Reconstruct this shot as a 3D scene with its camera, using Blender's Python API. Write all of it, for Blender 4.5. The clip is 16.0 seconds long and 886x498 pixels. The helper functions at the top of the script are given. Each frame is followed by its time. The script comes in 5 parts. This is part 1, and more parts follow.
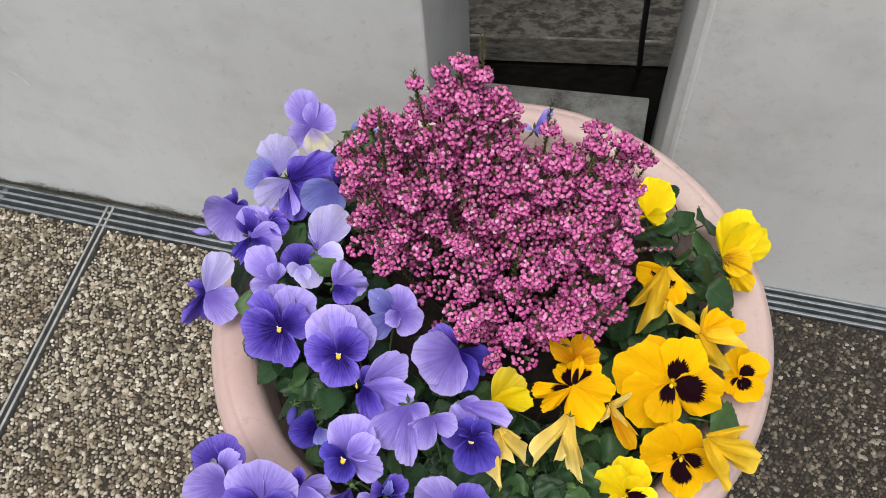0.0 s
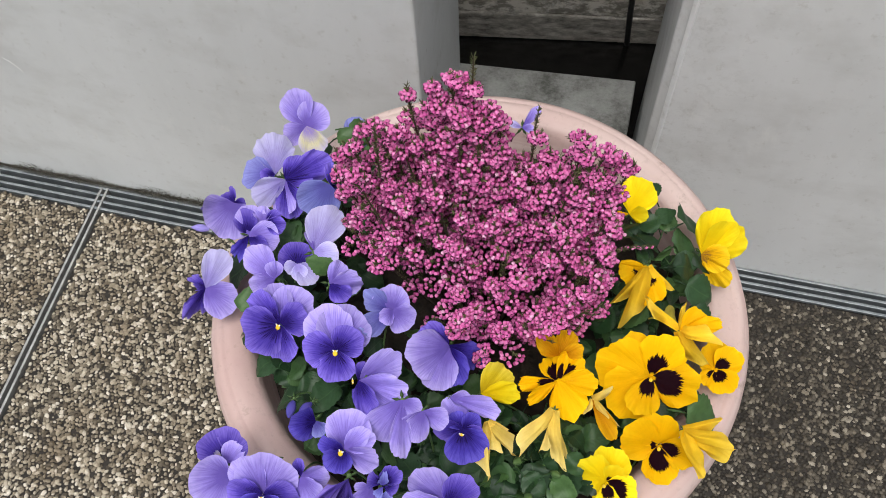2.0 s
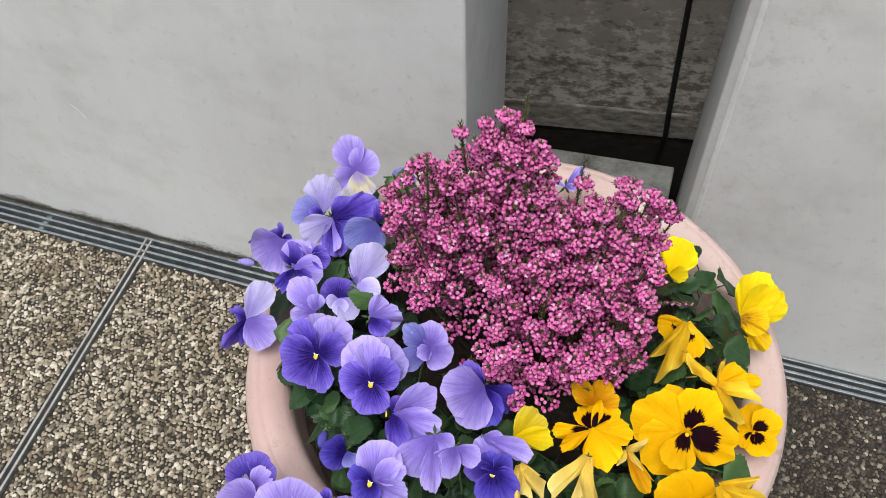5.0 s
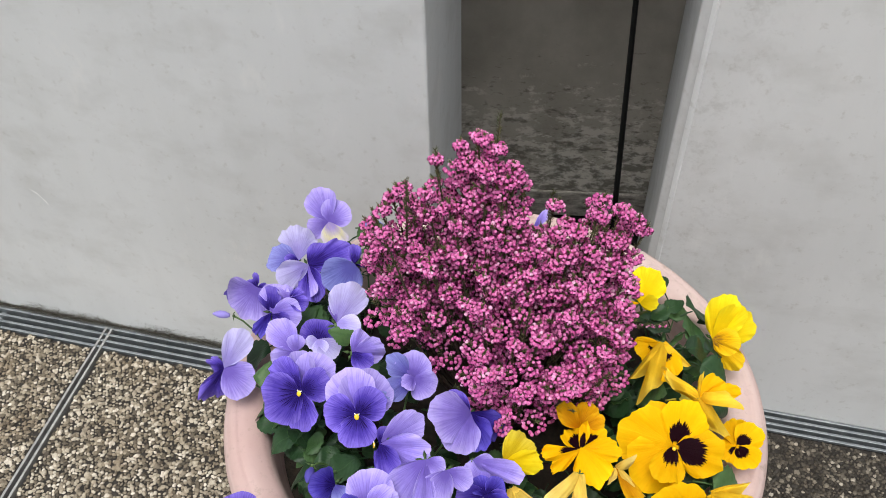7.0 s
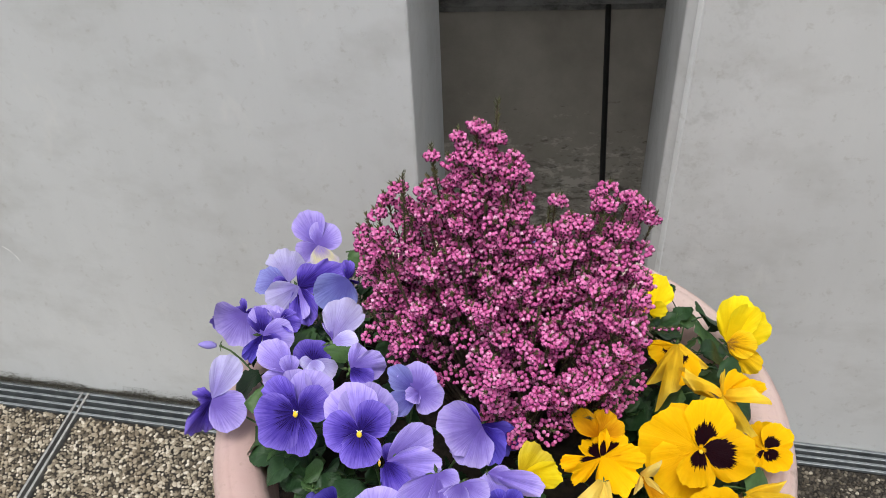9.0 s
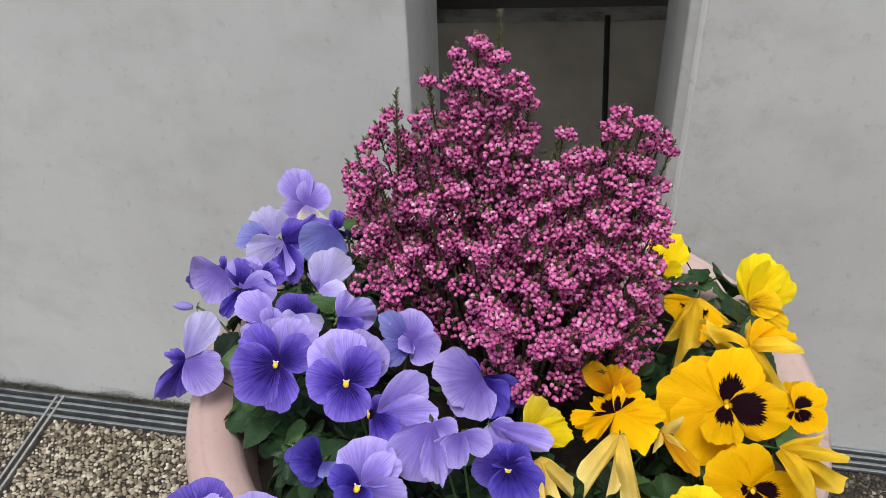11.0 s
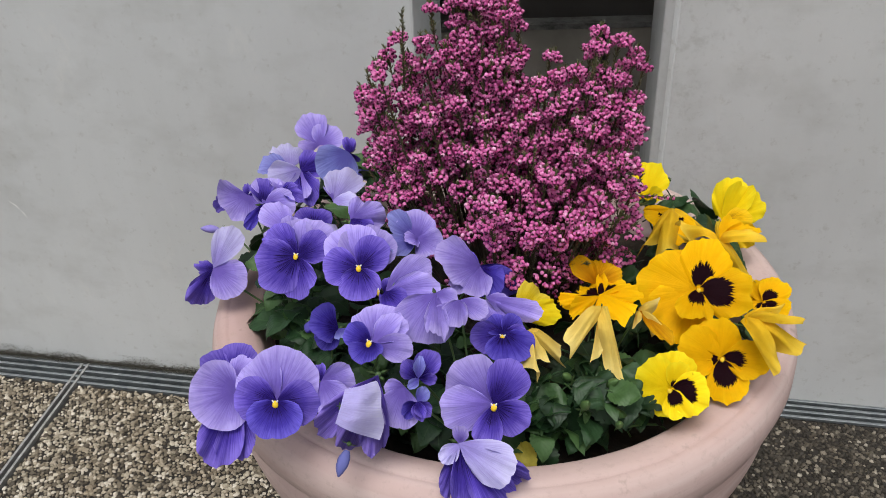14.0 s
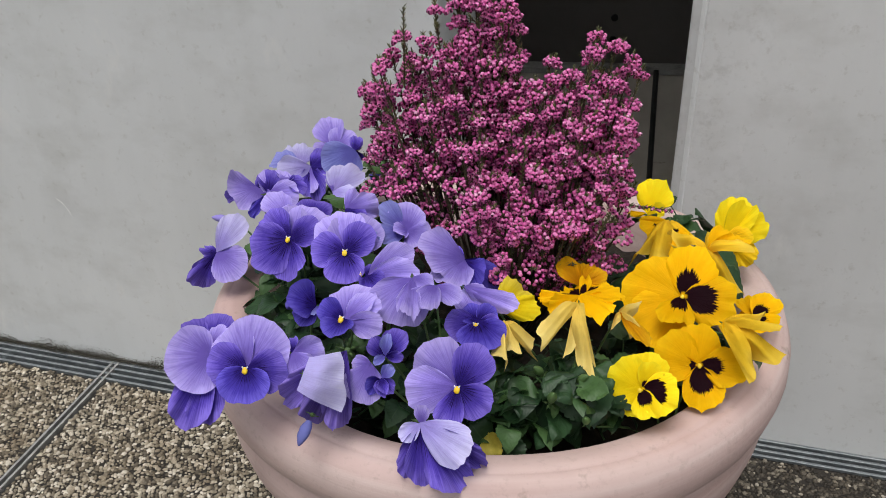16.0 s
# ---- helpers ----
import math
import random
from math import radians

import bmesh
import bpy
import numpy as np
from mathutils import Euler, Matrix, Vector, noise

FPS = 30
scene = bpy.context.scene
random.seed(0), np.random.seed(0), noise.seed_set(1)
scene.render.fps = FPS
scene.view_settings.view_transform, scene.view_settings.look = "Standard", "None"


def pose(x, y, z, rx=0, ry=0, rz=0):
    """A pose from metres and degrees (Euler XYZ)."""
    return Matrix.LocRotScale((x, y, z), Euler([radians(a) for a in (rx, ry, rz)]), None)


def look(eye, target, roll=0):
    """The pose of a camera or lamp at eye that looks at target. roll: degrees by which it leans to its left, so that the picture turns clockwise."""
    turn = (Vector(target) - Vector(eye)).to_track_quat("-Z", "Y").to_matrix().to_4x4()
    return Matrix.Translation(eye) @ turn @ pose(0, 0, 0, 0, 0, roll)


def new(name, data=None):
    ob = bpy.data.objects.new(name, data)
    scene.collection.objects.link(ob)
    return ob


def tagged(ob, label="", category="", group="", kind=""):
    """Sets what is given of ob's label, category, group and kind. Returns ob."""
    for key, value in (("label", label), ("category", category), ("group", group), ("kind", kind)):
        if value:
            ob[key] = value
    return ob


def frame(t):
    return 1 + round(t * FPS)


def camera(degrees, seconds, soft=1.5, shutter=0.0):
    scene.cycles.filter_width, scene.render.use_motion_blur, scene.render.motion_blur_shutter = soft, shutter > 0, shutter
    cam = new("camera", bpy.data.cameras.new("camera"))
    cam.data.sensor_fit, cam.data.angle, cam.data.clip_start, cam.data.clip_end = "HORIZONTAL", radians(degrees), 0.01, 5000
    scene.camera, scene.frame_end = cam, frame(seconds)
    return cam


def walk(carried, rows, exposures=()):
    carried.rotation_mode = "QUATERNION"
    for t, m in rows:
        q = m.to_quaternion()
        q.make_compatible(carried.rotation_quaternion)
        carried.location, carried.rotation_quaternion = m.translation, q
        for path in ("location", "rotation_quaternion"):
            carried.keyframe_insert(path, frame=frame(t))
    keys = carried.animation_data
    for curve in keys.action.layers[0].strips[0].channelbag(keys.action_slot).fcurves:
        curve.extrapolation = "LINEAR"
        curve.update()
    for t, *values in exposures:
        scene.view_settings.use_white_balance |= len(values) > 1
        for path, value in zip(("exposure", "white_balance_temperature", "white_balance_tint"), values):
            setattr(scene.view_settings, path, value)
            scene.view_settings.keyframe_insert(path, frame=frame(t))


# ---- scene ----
cam = camera(56.4, 16.0, soft=0.9)
METRES, EYE, TILT, LEAN, TURN = 0.75, 1.286, -56.6, 2.9, 14.6
FIRST_X, FIRST_Y = 0.1054, -0.4365  # the pot stands at the origin
ROWS = [
    (0.0, 0.0, 0.0, 0.0, 0.0, 0.0, -0.0),
    (0.5, 0.0033, 0.0057, 0.0206, -0.37, -0.51, 0.35),
    (1.0, -0.0043, -0.0068, 0.0355, -0.5, -1.14, 0.34),
    (1.5, 0.0016, -0.0276, 0.042, -0.58, -1.92, 0.2),
    (2.0, -0.005, -0.0454, 0.0493, -0.85, -2.54, 0.01),
    (2.5, -0.007, -0.0634, 0.0618, -0.44, -2.52, -0.12),
    (3.0, 0.0085, -0.067, 0.0557, 0.7, -1.69, -1.39),
    (3.5, 0.0179, -0.0718, 0.0399, 1.79, -0.3, -3.36),
    (6.0, -0.0485, -0.0592, -0.0817, -0.18, 7.64, -3.07),
    (6.5, -0.0503, -0.0656, -0.1106, -1.16, 9.81, -1.62),
    (7.0, -0.0563, -0.0678, -0.1458, -2.05, 12.28, -0.36),
    (7.5, -0.0628, -0.0477, -0.1665, -2.68, 14.55, 1.14),
    (8.0, -0.0696, -0.0268, -0.1837, -2.9, 16.1, 2.02),
    (8.5, -0.0798, -0.0126, -0.2083, -2.79, 16.97, 2.62),
    (11.0, -0.082, 0.141, -0.316, -3.17, 21.03, 2.65),
    (11.5, -0.0737, 0.1555, -0.3424, -2.89, 21.02, 2.49),
    (12.0, -0.0784, 0.1517, -0.3689, -2.49, 21.14, 2.2),
    (12.5, -0.075, 0.1358, -0.3957, -2.46, 21.45, 2.64),
    (13.0, -0.0752, 0.1227, -0.4343, -2.69, 22.07, 3.35),
    (13.5, -0.0855, 0.1193, -0.4698, -2.86, 22.84, 3.58),
    (14.0, -0.0874, 0.099, -0.5116, -2.6, 23.82, 2.82),
    (14.5, -0.0866, 0.1043, -0.5475, -1.85, 25.41, 1.22),
    (15.0, -0.07, 0.1179, -0.5735, -1.48, 26.49, 0.7),
    (15.5, -0.0393, 0.126, -0.5871, -1.3, 26.94, -0.0),
    (16.0, 0.0082, 0.1127, -0.5873, -0.19, 27.47, -2.36),
]
walk(cam, [(t, pose(FIRST_X, FIRST_Y, EYE, TILT, LEAN, TURN) @ pose(METRES * x, METRES * y, METRES * z, 90 + pitch, roll, yaw)) for t, x, y, z, yaw, pitch, roll in ROWS],
     exposures=((0.0, 0.04), (3.5, 0.11), (7.0, 0.20), (8.7, 0.10), (11.0, -0.08), (13.5, -0.18), (16.0, -0.18)))

# ---- light ----
SUN_EL, SUN_AZ = 72.0, 185.0
world = bpy.data.worlds.new("overcast_sky")
scene.world = world
world.use_nodes = True
wn = world.node_tree
wn.nodes.clear()
sky = wn.nodes.new("ShaderNodeTexSky")
sky.sky_type, sky.sun_disc = "NISHITA", False
sky.sun_elevation, sky.sun_rotation = radians(SUN_EL), radians(SUN_AZ)
sky.dust_density, sky.ozone_density = 4.0, 1.0
grey = wn.nodes.new("ShaderNodeHueSaturation")
grey.inputs["Saturation"].default_value = 0.15
air = wn.nodes.new("ShaderNodeBackground")
air.inputs["Strength"].default_value = 0.15
wout = wn.nodes.new("ShaderNodeOutputWorld")
wn.links.new(sky.outputs[0], grey.inputs["Color"])
wn.links.new(grey.outputs[0], air.inputs["Color"])
wn.links.new(air.outputs[0], wout.inputs[0])
sun = new("sun", bpy.data.lights.new("sun", "SUN"))
sun.data.energy, sun.data.angle, sun.data.color = 1.5, radians(32), (1.0, 0.97, 0.93)
sun.matrix_basis = look((0, 0, 4), (0.12, 1.29, 0))


# ---- materials ----
def shader(name):
    m = bpy.data.materials.new(name)
    m.use_nodes = True
    nt = m.node_tree
    return m, nt, nt.nodes["Principled BSDF"]


def node(nt, kind, **values):
    n = nt.nodes.new(kind)
    for key, value in values.items():
        n.inputs[key.replace("_", " ")].default_value = value
    return n


def ramp(nt, source, *stops):
    n = nt.nodes.new("ShaderNodeValToRGB")
    e = n.color_ramp.elements
    while len(e) < len(stops):
        e.new(0.5)
    for s, (at, col) in zip(e, stops):
        s.position, s.color = at, (*col, 1) if len(col) == 3 else col
    nt.links.new(source, n.inputs[0])
    return n.outputs[0]


def mix(nt, fac, a, b, blend="MIX"):
    n = nt.nodes.new("ShaderNodeMix")
    n.data_type, n.blend_type = "RGBA", blend
    for socket, value in ((n.inputs[0], fac), (n.inputs[6], a), (n.inputs[7], b)):
        if isinstance(value, bpy.types.NodeSocket):
            nt.links.new(value, socket)
        elif isinstance(value, tuple):
            socket.default_value = (*value, 1)
        else:
            socket.default_value = value
    return n.outputs[2]


def math_node(nt, op, a, b=0.0, c=None):
    n = nt.nodes.new("ShaderNodeMath")
    n.operation = op
    for i, value in enumerate((a, b) if c is None else (a, b, c)):
        if isinstance(value, bpy.types.NodeSocket):
            nt.links.new(value, n.inputs[i])
        else:
            n.inputs[i].default_value = value
    return n.outputs[0]


def coords(nt, scale=(1, 1, 1), kind="Object"):
    c = nt.nodes.new("ShaderNodeTexCoord")
    m = nt.nodes.new("ShaderNodeMapping")
    m.inputs["Scale"].default_value = scale
    nt.links.new(c.outputs[kind], m.inputs[0])
    return m.outputs[0]


def noise_at(nt, vec, scale, detail=4.0, rough=0.55):
    n = node(nt, "ShaderNodeTexNoise", Scale=scale, Detail=detail, Roughness=rough)
    nt.links.new(vec, n.inputs["Vector"])
    return n.outputs[0]


def bump(nt, bsdf, height, strength, distance):
    n = node(nt, "ShaderNodeBump", Strength=strength, Distance=distance)
    nt.links.new(height, n.inputs["Height"])
    nt.links.new(n.outputs[0], bsdf.inputs["Normal"])


def mat_plaster(name, dark, light, blot=0.5, worn_x=None):
    """Trowelled cement render: broad clouds, upright wash marks, fine grain."""
    m, nt, b = shader(name)
    v = coords(nt)
    big = noise_at(nt, v, 2.2, 5)
    wash = noise_at(nt, coords(nt, (9, 9, 1.3)), 1.6, 4)
    fine = noise_at(nt, v, 60, 6, 0.7)
    col = ramp(nt, big, (0.3, dark), (0.72, light))
    col = mix(nt, ramp(nt, wash, (0.42, (0, 0, 0)), (0.7, (1, 1, 1))), col, mix(nt, 1.0, col, (0.955, 0.955, 0.95), "MULTIPLY"))
    col = mix(nt, ramp(nt, fine, (0.30, (1, 1, 1)), (0.42, (0, 0, 0))), col, mix(nt, 1.0, col, (0.86, 0.85, 0.83), "MULTIPLY"))
    pits = node(nt, "ShaderNodeTexVoronoi", Scale=34.0)
    nt.links.new(v, pits.inputs["Vector"])
    patch = noise_at(nt, v, 5.5, 3)
    pit = math_node(nt, "MULTIPLY", ramp(nt, pits.outputs[0], (0.05, (1, 1, 1)), (0.14, (0, 0, 0))), ramp(nt, patch, (0.56, (0, 0, 0)), (0.64, (1, 1, 1))))
    col = mix(nt, math_node(nt, "MULTIPLY", pit, 0.35 * blot), col, mix(nt, 1.0, col, (0.55, 0.54, 0.52), "MULTIPLY"))
    smudge = noise_at(nt, coords(nt, (1, 1, 1.7)), 6.5, 8, 0.62)
    col = mix(nt, ramp(nt, smudge, (0.50, (0, 0, 0)), (0.72, (1, 1, 1))), col, mix(nt, 1.0, col, (0.87, 0.865, 0.85), "MULTIPLY"))
    pale = noise_at(nt, coords(nt, (1.6, 1.6, 0.8)), 9.0, 6, 0.7)
    col = mix(nt, ramp(nt, pale, (0.60, (0, 0, 0)), (0.74, (0.45, 0.45, 0.45))), col, (0.74, 0.74, 0.72))
    if worn_x is not None:
        sep = nt.nodes.new("ShaderNodeSeparateXYZ")
        nt.links.new(v, sep.inputs[0])
        near = math_node(nt, "ABSOLUTE", math_node(nt, "SUBTRACT", sep.outputs[0], worn_x))
        flecks = noise_at(nt, v, 95, 5, 0.75)
        clouds = noise_at(nt, v, 14, 4, 0.6)
        worn = math_node(nt, "MULTIPLY", ramp(nt, near, (0.0, (1, 1, 1)), (0.10, (0, 0, 0))), ramp(nt, math_node(nt, "ADD", math_node(nt, "MULTIPLY", flecks, 0.5), math_node(nt, "MULTIPLY", clouds, 0.5)), (0.50, (0, 0, 0)), (0.62, (1, 1, 1))))
        col = mix(nt, worn, col, mix(nt, 1.0, col, (0.84, 0.835, 0.825), "MULTIPLY"))
    nt.links.new(col, b.inputs["Base Color"])
    b.inputs["Roughness"].default_value = 0.72
    bump(nt, b, math_node(nt, "ADD", math_node(nt, "MULTIPLY", fine, 0.3), big), 0.25, 0.004)
    return m


def mat_stained(name, dark, mid, pale, scale, flat=1.0):
    m, nt, b = shader(name)
    v = coords(nt, (1, 1, flat))
    big = noise_at(nt, v, scale, 7, 0.66)
    fine = noise_at(nt, v, scale * 14, 5, 0.7)
    col = ramp(nt, math_node(nt, "ADD", math_node(nt, "MULTIPLY", big, 0.75), math_node(nt, "MULTIPLY", fine, 0.25)), (0.36, dark), (0.5, mid), (0.64, pale))
    nt.links.new(col, b.inputs["Base Color"])
    b.inputs["Roughness"].default_value = 0.85
    bump(nt, b, fine, 0.5, 0.003)
    return m


def mat_peeling(name):
    """Old concrete whose skin flakes off more and more towards the foot of the wall."""
    m, nt, b = shader(name)
    v = coords(nt)
    big = noise_at(nt, v, 4.0, 6, 0.62)
    col = ramp(nt, big, (0.32, (0.33, 0.308, 0.265)), (0.5, (0.41, 0.385, 0.335)), (0.68, (0.49, 0.463, 0.41)))
    sep = nt.nodes.new("ShaderNodeSeparateXYZ")
    nt.links.new(v, sep.inputs[0])
    low = math_node(nt, "MULTIPLY_ADD", sep.outputs[2], -0.60, -0.10)
    flakes = noise_at(nt, coords(nt, (1, 1, 2.6)), 15.0, 9, 0.72)
    pick = math_node(nt, "ADD", flakes, math_node(nt, "MINIMUM", low, 0.10))
    col = mix(nt, ramp(nt, pick, (0.54, (0, 0, 0)), (0.60, (0.75, 0.75, 0.75))), col, (0.66, 0.635, 0.58))
    grime = noise_at(nt, coords(nt, (1, 1, 3.0)), 22.0, 8, 0.7)
    col = mix(nt, ramp(nt, math_node(nt, "ADD", grime, math_node(nt, "MINIMUM", low, 0.10)), (0.55, (0, 0, 0)), (0.66, (0.8, 0.8, 0.8))), col, (0.12, 0.11, 0.09))
    nt.links.new(col, b.inputs["Base Color"])
    b.inputs["Roughness"].default_value = 0.85
    bump(nt, b, flakes, 0.5, 0.003)
    return m


def mat_stone(name, *stops):
    """River pebbles of an exposed-aggregate slab, each of its own tone."""
    m, nt, b = shader(name)
    geo = nt.nodes.new("ShaderNodeNewGeometry")
    col = ramp(nt, geo.outputs["Random Per Island"], *stops)
    v = coords(nt)
    grime = noise_at(nt, v, 7, 5, 0.6)
    col = mix(nt, ramp(nt, grime, (0.46, (0, 0, 0)), (0.70, (1, 1, 1))), col, mix(nt, 1.0, col, (0.62, 0.56, 0.48), "MULTIPLY"))
    grain = noise_at(nt, v, 420, 3)
    col = mix(nt, ramp(nt, grain, (0.4, (0, 0, 0)), (0.7, (1, 1, 1))), col, mix(nt, 1.0, col, (0.75, 0.72, 0.68), "MULTIPLY"))
    nt.links.new(col, b.inputs["Base Color"])
    b.inputs["Roughness"].default_value = 0.6
    bump(nt, b, grain, 0.6, 0.0015)
    return m


def mat_terracotta():
    m, nt, b = shader("bleached_terracotta")
    v = coords(nt)
    big = noise_at(nt, v, 4.5, 5, 0.6)
    rings = noise_at(nt, coords(nt, (1.2, 1.2, 55)), 2.0, 3)
    fine = noise_at(nt, v, 130, 5, 0.7)
    col = ramp(nt, big, (0.28, (0.50, 0.335, 0.305)), (0.5, (0.57, 0.41, 0.38)), (0.75, (0.64, 0.49, 0.46)))
    col = mix(nt, ramp(nt, rings, (0.45, (0, 0, 0)), (0.7, (0.6, 0.6, 0.6))), col, (0.68, 0.555, 0.52))
    spots = noise_at(nt, v, 36, 4, 0.7)
    col = mix(nt, ramp(nt, spots, (0.62, (0, 0, 0)), (0.74, (0.6, 0.6, 0.6))), col, (0.30, 0.22, 0.17))
    smear = noise_at(nt, coords(nt, (3, 3, 9)), 1.6, 6, 0.65)
    col = mix(nt, ramp(nt, smear, (0.52, (0, 0, 0)), (0.75, (0.32, 0.32, 0.32))), col, (0.42, 0.30, 0.265))
    col = mix(nt, ramp(nt, fine, (0.34, (0.3, 0.3, 0.3)), (0.46, (0, 0, 0))), col, (0.42, 0.31, 0.27))
    nt.links.new(col, b.inputs["Base Color"])
    b.inputs["Roughness"].default_value = 0.72
    bump(nt, b, math_node(nt, "ADD", math_node(nt, "MULTIPLY", fine, 0.5), rings), 0.3, 0.003)
    return m


def mat_plain(name, a, c, scale, rough=0.6, metal=0.0, relief=0.002):
    m, nt, b = shader(name)
    n = noise_at(nt, coords(nt), scale, 5, 0.65)
    nt.links.new(ramp(nt, n, (0.3, a), (0.7, c)), b.inputs["Base Color"])
    b.inputs["Roughness"].default_value, b.inputs["Metallic"].default_value = rough, metal
    bump(nt, b, n, 0.35, relief)
    return m


def thin(nt, bsdf, colour, share):
    """Lets light through a petal or leaf."""
    t = nt.nodes.new("ShaderNodeBsdfTranslucent")
    nt.links.new(colour, t.inputs[0])
    x = nt.nodes.new("ShaderNodeMixShader")
    x.inputs[0].default_value = share
    nt.links.new(bsdf.outputs[0], x.inputs[1])
    nt.links.new(t.outputs[0], x.inputs[2])
    nt.links.new(x.outputs[0], nt.nodes["Material Output"].inputs[0])


def mat_petal(name, heart, body, rim, vein, blotch=0.0, whisker=0.0):
    """A petal by its own chart: u across (0 to 1), v from heart to rim. Fine veins fan out; blotch: reach of a dark ragged patch."""
    m, nt, b = shader(name)
    uv = nt.nodes.new("ShaderNodeUVMap")
    sep = nt.nodes.new("ShaderNodeSeparateXYZ")
    nt.links.new(uv.outputs[0], sep.inputs[0])
    u, v = sep.outputs[0], sep.outputs[1]
    info = nt.nodes.new("ShaderNodeObjectInfo")
    seed = math_node(nt, "MULTIPLY", info.outputs["Random"], 40.0)
    comb = nt.nodes.new("ShaderNodeCombineXYZ")
    nt.links.new(math_node(nt, "MULTIPLY", u, 64.0), comb.inputs[0])
    nt.links.new(math_node(nt, "MULTIPLY", v, 1.8), comb.inputs[1])
    nt.links.new(seed, comb.inputs[2])
    lines = noise_at(nt, comb.outputs[0], 1.0, 3, 0.6)
    soft = noise_at(nt, coords(nt), 55, 3)
    reach = math_node(nt, "ADD", v, math_node(nt, "MULTIPLY", math_node(nt, "SUBTRACT", soft, 0.5), 0.40))
    reach = math_node(nt, "ADD", reach, math_node(nt, "MULTIPLY", math_node(nt, "SUBTRACT", lines, 0.5), -0.42))
    col = ramp(nt, reach, (0.30, heart), (0.68, body), (0.98, rim))
    fade = ramp(nt, math_node(nt, "ADD", v, math_node(nt, "MULTIPLY_ADD", soft, 0.8, -0.4)), (0.12, (0.80, 0.80, 0.80)), (0.80, (0.20, 0.20, 0.20)))
    streak = math_node(nt, "MULTIPLY", ramp(nt, lines, (0.46, (0, 0, 0)), (0.66, (1, 1, 1))), fade)
    col = mix(nt, streak, col, vein)
    if whisker:
        comb3 = nt.nodes.new("ShaderNodeCombineXYZ")
        nt.links.new(math_node(nt, "MULTIPLY", u, 46.0), comb3.inputs[0])
        nt.links.new(seed, comb3.inputs[2])
        hair = noise_at(nt, comb3.outputs[0], 1.0, 2, 0.5)
        reach2 = math_node(nt, "MULTIPLY_ADD", hair, 0.9, whisker - 0.44)
        hair_on = math_node(nt, "MULTIPLY", ramp(nt, hair, (0.52, (0, 0, 0)), (0.57, (0.95, 0.95, 0.95))), ramp(nt, math_node(nt, "SUBTRACT", reach2, v), (0.0, (0, 0, 0)), (0.10, (0.9, 0.9, 0.9))))
        col = mix(nt, hair_on, col, (0.010, 0.004, 0.05))
    tone = math_node(nt, "ADD", math_node(nt, "MULTIPLY_ADD", info.outputs["Random"], 0.35, 0.66), math_node(nt, "MULTIPLY", noise_at(nt, coords(nt), 70, 4, 0.6), 0.32))
    hsv = nt.nodes.new("ShaderNodeHueSaturation")
    nt.links.new(col, hsv.inputs["Color"])
    nt.links.new(tone, hsv.inputs["Value"])
    col = hsv.outputs[0]
    if blotch:
        across = math_node(nt, "ABSOLUTE", math_node(nt, "SUBTRACT", u, 0.5))
        comb2 = nt.nodes.new("ShaderNodeCombineXYZ")
        nt.links.new(math_node(nt, "MULTIPLY", u, 40.0), comb2.inputs[0])
        nt.links.new(seed, comb2.inputs[2])
        rag = noise_at(nt, comb2.outputs[0], 1.0, 4, 0.7)
        edge = math_node(nt, "MULTIPLY_ADD", math_node(nt, "SUBTRACT", rag, 0.5), 0.50, blotch)
        edge = math_node(nt, "SUBTRACT", edge, math_node(nt, "MULTIPLY", math_node(nt, "POWER", across, 4.0), 7.0))
        dark = ramp(nt, math_node(nt, "SUBTRACT", edge, v), (0.0, (0, 0, 0)), (0.03, (1, 1, 1)))
        heart_free = ramp(nt, v, (0.07, (0, 0, 0)), (0.11, (1, 1, 1)))
        col = mix(nt, math_node(nt, "MULTIPLY", dark, heart_free), col, (0.012, 0.002, 0.005))
    nt.links.new(col, b.inputs["Base Color"])
    b.inputs["Roughness"].default_value = 0.55
    b.inputs["Specular IOR Level"].default_value = 0.05
    bump(nt, b, math_node(nt, "MULTIPLY_ADD", lines, 0.7, soft), 0.55, 0.0014)
    thin(nt, b, col, 0.14)
    return m


